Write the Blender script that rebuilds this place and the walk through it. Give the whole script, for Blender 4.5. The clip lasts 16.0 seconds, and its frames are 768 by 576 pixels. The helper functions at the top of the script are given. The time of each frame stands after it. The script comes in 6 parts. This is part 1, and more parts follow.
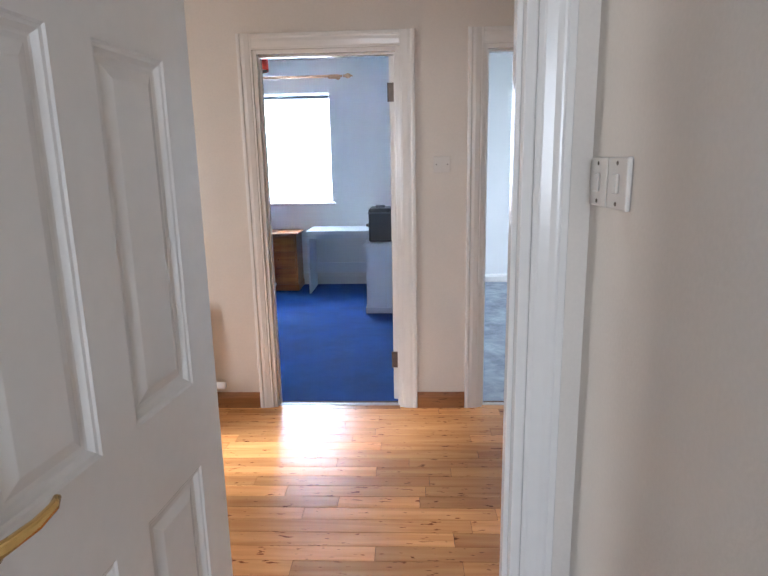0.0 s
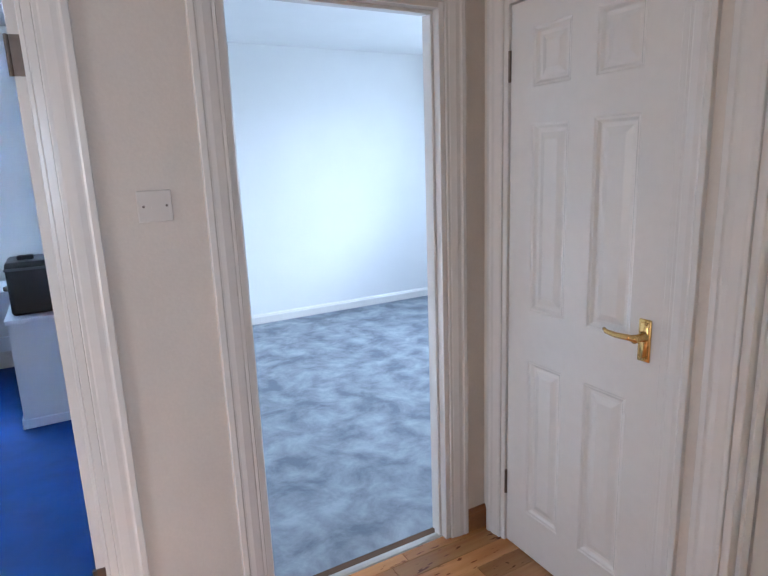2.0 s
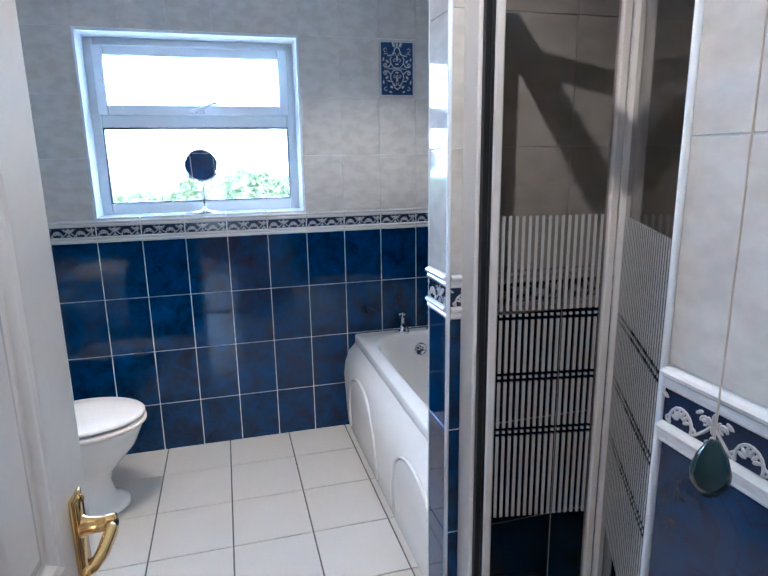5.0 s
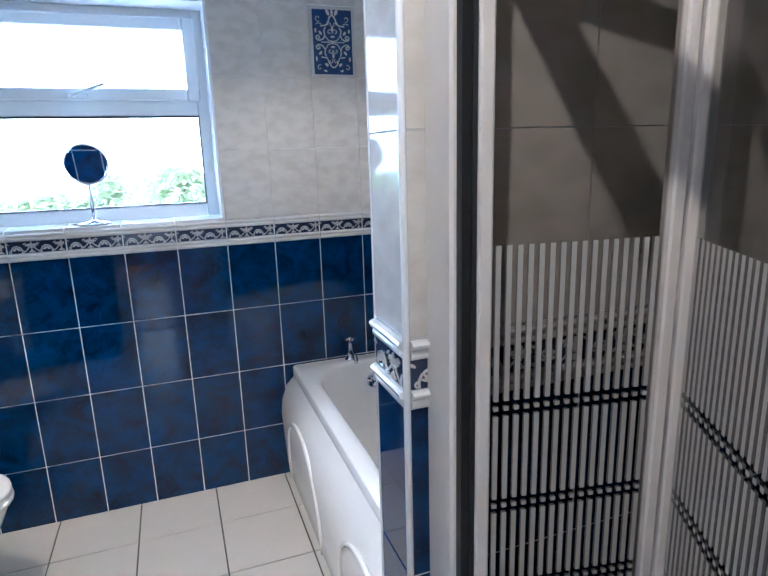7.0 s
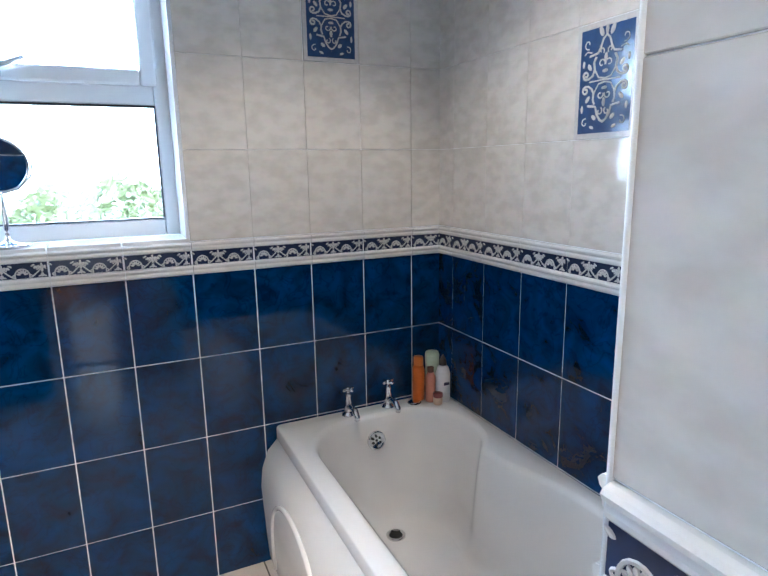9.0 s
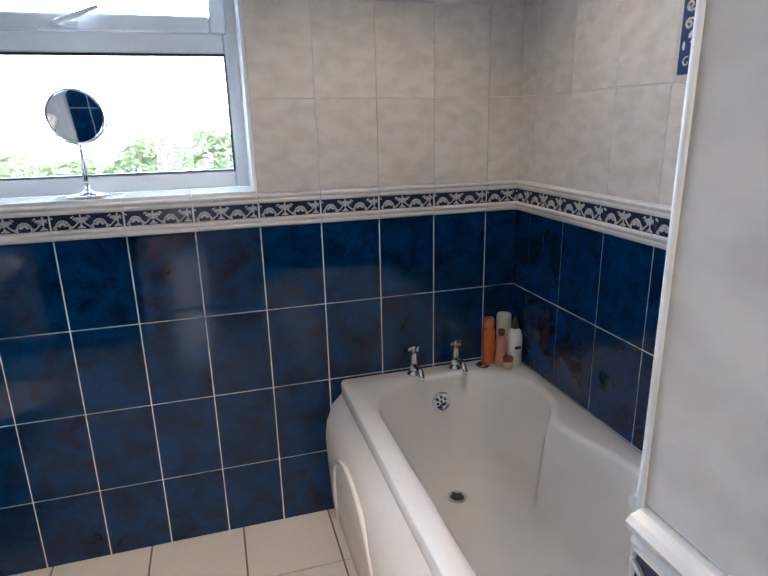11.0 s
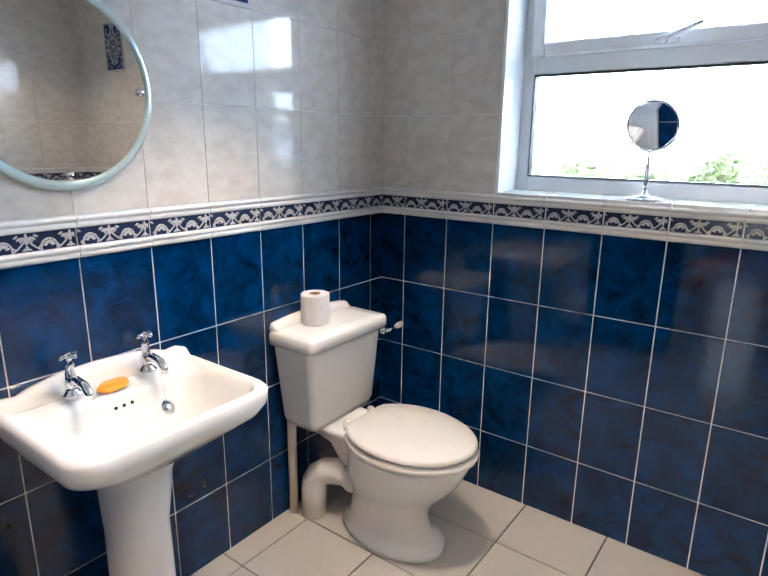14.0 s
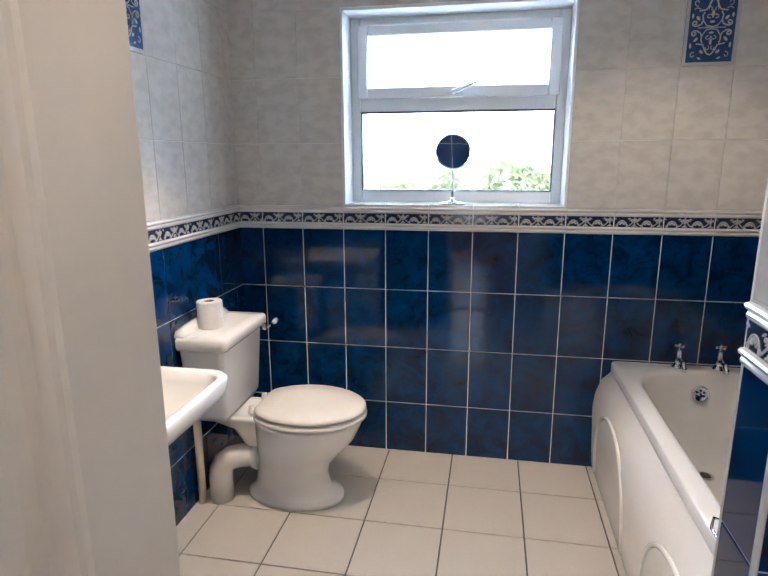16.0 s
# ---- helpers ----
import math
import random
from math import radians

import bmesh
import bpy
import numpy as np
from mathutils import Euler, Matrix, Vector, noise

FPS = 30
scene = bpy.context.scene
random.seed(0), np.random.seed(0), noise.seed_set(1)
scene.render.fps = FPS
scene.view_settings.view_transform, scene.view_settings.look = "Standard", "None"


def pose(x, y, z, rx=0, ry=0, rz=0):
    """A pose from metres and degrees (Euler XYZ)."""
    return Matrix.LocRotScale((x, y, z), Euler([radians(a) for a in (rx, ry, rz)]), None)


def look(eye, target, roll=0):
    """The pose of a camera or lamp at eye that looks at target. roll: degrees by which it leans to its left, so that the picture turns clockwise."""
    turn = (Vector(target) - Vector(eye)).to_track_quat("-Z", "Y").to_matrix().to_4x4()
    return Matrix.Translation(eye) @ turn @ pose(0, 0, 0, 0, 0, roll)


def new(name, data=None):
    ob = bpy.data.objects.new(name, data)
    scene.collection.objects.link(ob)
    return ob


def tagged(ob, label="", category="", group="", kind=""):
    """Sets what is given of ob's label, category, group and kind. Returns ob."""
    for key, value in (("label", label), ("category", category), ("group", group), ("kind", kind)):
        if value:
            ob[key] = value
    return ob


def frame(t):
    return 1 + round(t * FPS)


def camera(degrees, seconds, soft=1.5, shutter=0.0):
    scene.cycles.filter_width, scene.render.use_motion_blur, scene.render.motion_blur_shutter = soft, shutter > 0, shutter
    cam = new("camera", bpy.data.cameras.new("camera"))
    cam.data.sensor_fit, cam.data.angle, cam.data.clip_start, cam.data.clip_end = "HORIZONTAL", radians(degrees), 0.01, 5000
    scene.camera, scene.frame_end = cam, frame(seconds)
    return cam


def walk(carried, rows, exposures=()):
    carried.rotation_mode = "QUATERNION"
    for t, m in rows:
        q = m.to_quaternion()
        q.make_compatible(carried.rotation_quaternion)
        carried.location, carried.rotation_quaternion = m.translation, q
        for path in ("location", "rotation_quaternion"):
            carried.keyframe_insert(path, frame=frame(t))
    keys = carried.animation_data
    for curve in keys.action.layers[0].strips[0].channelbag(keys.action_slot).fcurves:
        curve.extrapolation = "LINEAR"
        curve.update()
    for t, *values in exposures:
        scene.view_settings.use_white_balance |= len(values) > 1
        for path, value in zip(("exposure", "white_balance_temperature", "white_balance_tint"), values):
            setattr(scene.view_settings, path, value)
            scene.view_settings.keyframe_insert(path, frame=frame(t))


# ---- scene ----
cam = camera(67.8, 16.0)
PATH = [
    (0, (0.790, -1.510, 1.417), (0.701, 0.443, 0.995), -1.12),
    (0.5, (0.703, -1.122, 1.436), (0.610, 0.835, 1.036), -0.65),
    (1, (0.691, -0.737, 1.425), (0.750, 1.225, 1.039), -0.95),
    (1.5, (0.715, -0.365, 1.467), (1.159, 1.548, 1.088), -1.27),
    (2, (0.748, -0.016, 1.505), (1.693, 1.694, 1.077), -2.16),
    (2.5, (0.900, 0.165, 1.520), (2.263, 1.557, 1.068), -2.12),
    (3, (1.041, 0.315, 1.532), (2.770, 1.209, 1.073), -1.69),
    (3.5, (1.269, 0.464, 1.558), (3.165, 0.880, 1.078), -0.95),
    (4, (1.539, 0.499, 1.445), (3.497, 0.516, 1.037), -1.58),
    (4.5, (1.816, 0.463, 1.489), (3.736, 0.095, 1.066), -0.06),
    (7, (2.522, 0.204, 1.480), (4.351, -0.462, 1.018), -1.67),
    (7.5, (2.686, 0.262, 1.482), (4.521, -0.399, 1.043), -0.78),
    (8, (2.833, 0.326, 1.474), (4.641, -0.413, 1.044), -1.04),
    (8.5, (3.050, 0.278, 1.448), (4.819, -0.562, 1.040), -0.86),
    (11, (3.132, 0.132, 1.435), (4.975, -0.405, 0.875), -1.28),
    (11.5, (3.001, 0.207, 1.404), (4.915, -0.019, 0.869), -1.43),
    (12, (2.896, 0.216, 1.378), (4.825, 0.279, 0.852), -0.43),
    (12.5, (2.921, 0.114, 1.387), (4.783, 0.620, 0.863), -1.25),
    (13, (3.017, 0.018, 1.400), (4.694, 0.972, 0.869), -0.70),
    (13.5, (3.049, 0.039, 1.400), (4.611, 1.181, 0.892), -0.63),
    (14, (3.038, 0.061, 1.408), (4.599, 1.209, 0.912), 0.69),
    (14.5, (2.925, 0.144, 1.413), (4.667, 1.011, 0.947), 0.60),
    (15, (2.744, 0.162, 1.430), (4.552, 0.892, 0.983), -0.13),
    (15.5, (2.561, 0.219, 1.437), (4.443, 0.736, 0.998), -0.08),
    (16, (2.398, 0.325, 1.443), (4.315, 0.681, 0.998), -0.25),
]
EXPOSURES = [(0.0, 1.2, 5600, 10), (0.5, 1.15, 5500, 10), (1.0, 1.15, 5350, 10), (2.0, 1.2, 5200, 10), (2.7, 1.1, 4950, 9), (3.5, 0.9, 4480, 6), (4.0, 0.92, 4380, 6), (4.5, 1.0, 4380, 6), (8.0, 1.05, 4560, 6), (8.5, 1.1, 4680, 6), (11.0, 0.72, 5160, 9), (11.5, 0.62, 5110, 9), (12.0, 0.68, 5090, 9), (12.5, 0.78, 5130, 9), (14.0, 0.88, 5260, 9), (15.5, 0.8, 5360, 9), (16.0, 0.83, 5360, 9)]
walk(cam, [(t, look(eye, target, roll)) for t, eye, target, roll in PATH], EXPOSURES)

# ---- world and light ----
world = bpy.data.worlds.new("world")
scene.world = world
world.use_nodes = True
wn = world.node_tree.nodes
sky = wn.new("ShaderNodeTexSky")
sky.sky_type, sky.sun_disc = "NISHITA", False
sky.sun_elevation, sky.sun_rotation = radians(39), radians(254)
wn["Background"].inputs["Strength"].default_value = 0.14
world.node_tree.links.new(sky.outputs[0], wn["Background"].inputs["Color"])
sun = new("sun", bpy.data.lights.new("sun", "SUN"))
sun.data.energy, sun.data.angle, sun.data.color = 5.0, radians(12), (1.0, 0.96, 0.9)
sun.matrix_world = look((-14, -4, 12), (0, 0, 0))


def area(name, eye, target, wide, high, watts, colour):
    """Daylight of the sky standing in a window's opening."""
    lamp = new(name, bpy.data.lights.new(name, "AREA"))
    lamp.data.shape, lamp.data.size, lamp.data.size_y = "RECTANGLE", wide, high
    lamp.data.energy, lamp.data.color = watts, colour
    lamp.matrix_world = look(eye, target)
    return lamp


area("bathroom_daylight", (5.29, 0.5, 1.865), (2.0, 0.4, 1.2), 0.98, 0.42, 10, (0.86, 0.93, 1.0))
area("blue_bedroom_daylight", (-0.49, 5.43, 1.6), (-0.49, 2.0, 1.6), 0.9, 1.2, 98, (0.84, 0.92, 1.0))
area("grey_bedroom_daylight", (4.86, 3.6, 1.5), (2.0, 3.6, 0.9), 1.3, 1.2, 23, (0.84, 0.92, 1.0))
area("landing_daylight", (-1.69, 0.62, 1.2), (2.0, 0.62, 1.0), 0.5, 1.5, 8.5, (1.0, 0.91, 0.80))
# Fill lamp added for the front room; its window is assumed and never seen.
area("front_room_fill", (0.45, -4.3, 1.6), (0.2, 0.0, 1.0), 1.0, 1.2, 21.0, (0.95, 0.97, 1.0))


def spot_bulb(x, y, z, watts, wide=100):
    """The bulb of a ceiling downlight."""
    lamp = new("bulb", bpy.data.lights.new("bulb", "SPOT"))
    lamp.data.energy, lamp.data.spot_size, lamp.data.spot_blend = watts, radians(wide), 0.5
    lamp.data.shadow_soft_size, lamp.data.color = 0.015, (1.0, 0.72, 0.46)
    lamp.location = (x, y, z)
    return lamp


# ---- materials ----
def mat(name, colour, rough=0.5, metal=0.0, spread=0.06, grain=40.0, bump=0.05, stain=3.0, spec=0.5, coat=0.0, dark=None):
    """A surface with a fine grain, broad uneven patches and slight relief."""
    m = bpy.data.materials.new(name)
    m.use_nodes = True
    nt = m.node_tree
    n, l = nt.nodes, nt.links
    b = n["Principled BSDF"]
    tc = n.new("ShaderNodeTexCoord")
    fine, broad = n.new("ShaderNodeTexNoise"), n.new("ShaderNodeTexNoise")
    fine.inputs["Scale"].default_value, fine.inputs["Detail"].default_value = grain, 4
    broad.inputs["Scale"].default_value, broad.inputs["Detail"].default_value = stain, 3
    for t in (fine, broad):
        l.new(tc.outputs["Object"], t.inputs["Vector"])
    add = n.new("ShaderNodeMath")
    add.operation = "ADD"
    l.new(fine.outputs["Fac"], add.inputs[0])
    l.new(broad.outputs["Fac"], add.inputs[1])
    ramp = n.new("ShaderNodeMapRange")
    ramp.inputs["From Min"].default_value, ramp.inputs["From Max"].default_value = 0.6, 1.4
    l.new(add.outputs[0], ramp.inputs["Value"])
    mix = n.new("ShaderNodeMix")
    mix.data_type = "RGBA"
    lo = dark or tuple(c * (1 - spread) for c in colour)
    mix.inputs["A"].default_value = (*lo, 1)
    mix.inputs["B"].default_value = (*(min(1, c * (1 + (spread if not dark else 0))) for c in colour), 1)
    l.new(ramp.outputs[0], mix.inputs["Factor"])
    l.new(mix.outputs["Result"], b.inputs["Base Color"])
    b.inputs["Roughness"].default_value, b.inputs["Metallic"].default_value = rough, metal
    b.inputs["Specular IOR Level"].default_value, b.inputs["Coat Weight"].default_value = spec, coat
    bp = n.new("ShaderNodeBump")
    bp.inputs["Strength"].default_value, bp.inputs["Distance"].default_value = bump, 0.01
    l.new(fine.outputs["Fac"], bp.inputs["Height"])
    l.new(bp.outputs[0], b.inputs["Normal"])
    return m


def nodes_of(m):
    return m.node_tree.nodes, m.node_tree.links, m.node_tree.nodes["Principled BSDF"]


def plain(name, colour, rough=0.5, metal=0.0):
    m = bpy.data.materials.new(name)
    m.use_nodes = True
    n, l, b = nodes_of(m)
    b.inputs["Base Color"].default_value = (*colour, 1)
    b.inputs["Roughness"].default_value, b.inputs["Metallic"].default_value = rough, metal
    return m


def glass(name, colour, rough, bumpy=0.0, ior=1.45):
    m = bpy.data.materials.new(name)
    m.use_nodes = True
    n, l, b = nodes_of(m)
    b.inputs["Base Color"].default_value = (*colour, 1)
    b.inputs["Transmission Weight"].default_value, b.inputs["Roughness"].default_value, b.inputs["IOR"].default_value = 1.0, rough, ior
    if bumpy:
        tex, bp = n.new("ShaderNodeTexVoronoi"), n.new("ShaderNodeBump")
        tex.inputs["Scale"].default_value = 55
        bp.inputs["Strength"].default_value = bumpy
        l.new(tex.outputs["Distance"], bp.inputs["Height"])
        l.new(bp.outputs[0], b.inputs["Normal"])
    return m


def tile_blue():
    """Glazed tile, cloudy dark blue with veins; each piece its own cloud."""
    m = bpy.data.materials.new("blue_glazed_tile")
    m.use_nodes = True
    n, l, b = nodes_of(m)
    tc, info, off = n.new("ShaderNodeTexCoord"), n.new("ShaderNodeObjectInfo"), n.new("ShaderNodeVectorMath")
    off.operation = "MULTIPLY_ADD"
    l.new(info.outputs["Random"], off.inputs[0])
    off.inputs[1].default_value = (37, 21, 53)
    l.new(tc.outputs["Object"], off.inputs[2])
    cloud, vein = n.new("ShaderNodeTexNoise"), n.new("ShaderNodeTexNoise")
    cloud.inputs["Scale"].default_value, cloud.inputs["Detail"].default_value, cloud.inputs["Distortion"].default_value = 9, 5, 1.2
    vein.inputs["Scale"].default_value, vein.inputs["Detail"].default_value, vein.inputs["Distortion"].default_value = 13, 6, 1.0
    l.new(off.outputs[0], cloud.inputs["Vector"])
    l.new(off.outputs[0], vein.inputs["Vector"])
    r1, r2 = n.new("ShaderNodeValToRGB"), n.new("ShaderNodeValToRGB")
    r1.color_ramp.elements[0].position, r1.color_ramp.elements[0].color = 0.3, (0.0012, 0.011, 0.036, 1)
    r1.color_ramp.elements[1].position, r1.color_ramp.elements[1].color = 0.72, (0.0028, 0.040, 0.145, 1)
    r2.color_ramp.elements[0].position, r2.color_ramp.elements[0].color = 0.47, (1, 1, 1, 1)
    r2.color_ramp.elements[1].position, r2.color_ramp.elements[1].color = 0.53, (1, 1, 1, 1)
    mid = r2.color_ramp.elements.new(0.5)
    mid.color = (0.45, 0.5, 0.6, 1)
    l.new(cloud.outputs["Fac"], r1.inputs[0])
    l.new(vein.outputs["Fac"], r2.inputs[0])
    mix = n.new("ShaderNodeMix")
    mix.data_type, mix.blend_type = "RGBA", "MULTIPLY"
    mix.inputs["Factor"].default_value = 0.8
    l.new(r1.outputs[0], mix.inputs["A"])
    l.new(r2.outputs[0], mix.inputs["B"])
    l.new(mix.outputs["Result"], b.inputs["Base Color"])
    b.inputs["Roughness"].default_value = 0.045
    wave, bp = n.new("ShaderNodeTexNoise"), n.new("ShaderNodeBump")
    wave.inputs["Scale"].default_value = 14
    l.new(off.outputs[0], wave.inputs["Vector"])
    l.new(wave.outputs["Fac"], bp.inputs["Height"])
    bp.inputs["Strength"].default_value, bp.inputs["Distance"].default_value = 0.018, 0.01
    l.new(bp.outputs[0], b.inputs["Normal"])
    return m


def tile_cream():
    """Glazed off-white tile with soft grey smudges that differ from piece to piece."""
    m = bpy.data.materials.new("cream_glazed_tile")
    m.use_nodes = True
    n, l, b = nodes_of(m)
    tc = n.new("ShaderNodeTexCoord")
    smudge, fine = n.new("ShaderNodeTexNoise"), n.new("ShaderNodeTexNoise")
    smudge.inputs["Scale"].default_value, smudge.inputs["Detail"].default_value = 21, 3
    fine.inputs["Scale"].default_value, fine.inputs["Detail"].default_value = 40, 3
    info, off, mp = n.new("ShaderNodeObjectInfo"), n.new("ShaderNodeVectorMath"), n.new("ShaderNodeMapping")
    off.operation = "MULTIPLY_ADD"
    off.inputs[1].default_value = (29, 43, 17)
    l.new(info.outputs["Random"], off.inputs[0])
    l.new(tc.outputs["Object"], off.inputs[2])
    mp.inputs["Scale"].default_value = (0.8, 1.25, 1.0)
    l.new(off.outputs[0], mp.inputs["Vector"])
    for t in (smudge, fine):
        l.new(mp.outputs[0], t.inputs["Vector"])
    r = n.new("ShaderNodeValToRGB")
    r.color_ramp.elements[0].position, r.color_ramp.elements[0].color = 0.36, (0.595, 0.56, 0.51, 1)
    r.color_ramp.elements[1].position, r.color_ramp.elements[1].color = 0.60, (0.685, 0.65, 0.60, 1)
    l.new(smudge.outputs["Fac"], r.inputs[0])
    mix = n.new("ShaderNodeMix")
    mix.data_type, mix.blend_type = "RGBA", "MULTIPLY"
    mix.inputs["Factor"].default_value = 0.10
    l.new(r.outputs[0], mix.inputs["A"])
    l.new(fine.outputs["Color"], mix.inputs["B"])
    l.new(mix.outputs["Result"], b.inputs["Base Color"])
    b.inputs["Roughness"].default_value = 0.06
    bp = n.new("ShaderNodeBump")
    bp.inputs["Strength"].default_value, bp.inputs["Distance"].default_value = 0.012, 0.01
    l.new(smudge.outputs["Fac"], bp.inputs["Height"])
    l.new(bp.outputs[0], b.inputs["Normal"])
    return m


def wood(name, light, dark, along="X", knots=0.0, rough=0.3, scale=1.0, vary=0.0):
    """Timber with grain along one axis, knots, and a tone of its own for each piece."""
    m = bpy.data.materials.new(name)
    m.use_nodes = True
    n, l, b = nodes_of(m)
    tc, mp, info, off = n.new("ShaderNodeTexCoord"), n.new("ShaderNodeMapping"), n.new("ShaderNodeObjectInfo"), n.new("ShaderNodeVectorMath")
    off.operation = "MULTIPLY_ADD"
    off.inputs[1].default_value = (31, 47, 19)
    l.new(info.outputs["Random"], off.inputs[0])
    l.new(tc.outputs["Object"], off.inputs[2])
    l.new(off.outputs[0], mp.inputs["Vector"])
    s = {"X": (1.5, 22, 22), "Y": (22, 1.5, 22), "Z": (22, 22, 1.5)}[along]
    mp.inputs["Scale"].default_value = tuple(v * scale for v in s)
    g = n.new("ShaderNodeTexNoise")
    g.inputs["Scale"].default_value, g.inputs["Detail"].default_value, g.inputs["Distortion"].default_value = 1.0, 5, 0.8
    l.new(mp.outputs[0], g.inputs["Vector"])
    r = n.new("ShaderNodeValToRGB")
    r.color_ramp.elements[0].position, r.color_ramp.elements[0].color = 0.3, (*dark, 1)
    r.color_ramp.elements[1].position, r.color_ramp.elements[1].color = 0.7, (*light, 1)
    l.new(g.outputs["Fac"], r.inputs[0])
    colour = r.outputs[0]
    if knots:
        mk, k, kr = n.new("ShaderNodeMapping"), n.new("ShaderNodeTexNoise"), n.new("ShaderNodeValToRGB")
        mk.inputs["Scale"].default_value = {"X": (11, 38, 38), "Y": (38, 11, 38), "Z": (38, 38, 11)}[along]
        l.new(off.outputs[0], mk.inputs["Vector"])
        k.inputs["Scale"].default_value, k.inputs["Detail"].default_value = 1.6, 2
        l.new(mk.outputs[0], k.inputs["Vector"])
        kr.color_ramp.elements[0].position, kr.color_ramp.elements[0].color = 0.645, (1, 1, 1, 1)
        kr.color_ramp.elements[1].position, kr.color_ramp.elements[1].color = 0.70, (0.25, 0.12, 0.05, 1)
        l.new(k.outputs["Fac"], kr.inputs[0])
        mx = n.new("ShaderNodeMix")
        mx.data_type, mx.blend_type = "RGBA", "MULTIPLY"
        mx.inputs["Factor"].default_value = knots
        l.new(colour, mx.inputs["A"])
        l.new(kr.outputs[0], mx.inputs["B"])
        colour = mx.outputs["Result"]
    if vary:
        hs, mr = n.new("ShaderNodeHueSaturation"), n.new("ShaderNodeMapRange")
        mr.inputs["To Min"].default_value, mr.inputs["To Max"].default_value = 1 - vary, 1 + vary
        l.new(info.outputs["Random"], mr.inputs["Value"])
        l.new(mr.outputs[0], hs.inputs["Value"])
        l.new(colour, hs.inputs["Color"])
        colour = hs.outputs[0]
    l.new(colour, b.inputs["Base Color"])
    b.inputs["Roughness"].default_value = rough
    bp = n.new("ShaderNodeBump")
    bp.inputs["Strength"].default_value, bp.inputs["Distance"].default_value = 0.08, 0.005
    l.new(g.outputs["Fac"], bp.inputs["Height"])
    l.new(bp.outputs[0], b.inputs["Normal"])
    return m


def carpet(name, dark, light, patch, lo, hi, distort):
    m = bpy.data.materials.new(name)
    m.use_nodes = True
    n, l, b = nodes_of(m)
    tc, pile, brush = n.new("ShaderNodeTexCoord"), n.new("ShaderNodeTexNoise"), n.new("ShaderNodeTexNoise")
    pile.inputs["Scale"].default_value, pile.inputs["Detail"].default_value = 260, 3
    brush.inputs["Scale"].default_value, brush.inputs["Detail"].default_value, brush.inputs["Distortion"].default_value = patch, 9, distort
    brush.inputs["Roughness"].default_value = 0.66
    for t in (pile, brush):
        l.new(tc.outputs["Object"], t.inputs["Vector"])
    r = n.new("ShaderNodeValToRGB")
    r.color_ramp.elements[0].position, r.color_ramp.elements[0].color = lo, (*dark, 1)
    r.color_ramp.elements[1].position, r.color_ramp.elements[1].color = hi, (*light, 1)
    l.new(brush.outputs["Fac"], r.inputs[0])
    l.new(r.outputs[0], b.inputs["Base Color"])
    b.inputs["Roughness"].default_value = 0.95
    bp = n.new("ShaderNodeBump")
    bp.inputs["Strength"].default_value, bp.inputs["Distance"].default_value = 0.5, 0.006
    l.new(pile.outputs["Fac"], bp.inputs["Height"])
    l.new(bp.outputs[0], b.inputs["Normal"])
    return m


HALL_PAINT = mat("hall_cream_paint", (0.66, 0.605, 0.54), 0.6, spread=0.04, grain=120, bump=0.06)
BED_PAINT = mat("bedroom_white_paint", (0.74, 0.74, 0.73), 0.6, spread=0.03, grain=120, bump=0.05)
CEIL_PAINT = mat("ceiling_white_paint", (0.78, 0.78, 0.77), 0.7, spread=0.03, grain=90, bump=0.05)
GLOSS = mat("white_gloss_paint", (0.74, 0.715, 0.68), 0.22, spread=0.03, grain=30, bump=0.05, stain=2)
UPVC = mat("white_plastic", (0.80, 0.82, 0.84), 0.25, spread=0.02, grain=25, bump=0.01)
CERAMIC = mat("white_glazed_ceramic", (0.80, 0.78, 0.75), 0.08, spread=0.02, grain=8, bump=0.004, stain=4)
ACRYLIC = mat("white_bath_acrylic", (0.78, 0.755, 0.72), 0.12, spread=0.02, grain=8, bump=0.004, stain=4)
SEAT_PLASTIC = mat("white_seat_plastic", (0.76, 0.72, 0.67), 0.22, spread=0.02, grain=8, bump=0.004)
GROUT = mat("pale_grout", (0.86, 0.88, 0.90), 0.8, spread=0.08, grain=90, bump=0.1)
FLOOR_GROUT = mat("grey_floor_grout", (0.09, 0.08, 0.07), 0.85, spread=0.15, grain=90, bump=0.1)
BLUE_TILE, CREAM_TILE = tile_blue(), tile_cream()
TRIM_TILE = mat("white_trim_tile", (0.74, 0.72, 0.69), 0.1, spread=0.04, grain=20, bump=0.01)
BORDER_BLUE = mat("border_blue_glaze", (0.022, 0.032, 0.075), 0.14, spread=0.25, grain=60, bump=0.02)
BORDER_WHITE = mat("border_white_relief", (0.55, 0.54, 0.53), 0.16, spread=0.15, grain=120, bump=0.05)
PANEL_BLUE = mat("picture_tile_blue", (0.025, 0.06, 0.17), 0.12, spread=0.35, grain=45, bump=0.03)
FLOOR_TILE = mat("cream_floor_tile", (0.53, 0.50, 0.455), 0.16, spread=0.04, grain=160, bump=0.02, stain=5)
CHROME = plain("chrome", (0.78, 0.78, 0.78), 0.08, 1.0)
BRASS = mat("polished_brass", (0.75, 0.50, 0.18), 0.18, 1.0, spread=0.1, grain=30, bump=0.02)
STEEL = mat("dark_steel_hinge", (0.16, 0.13, 0.11), 0.4, 1.0, spread=0.2)
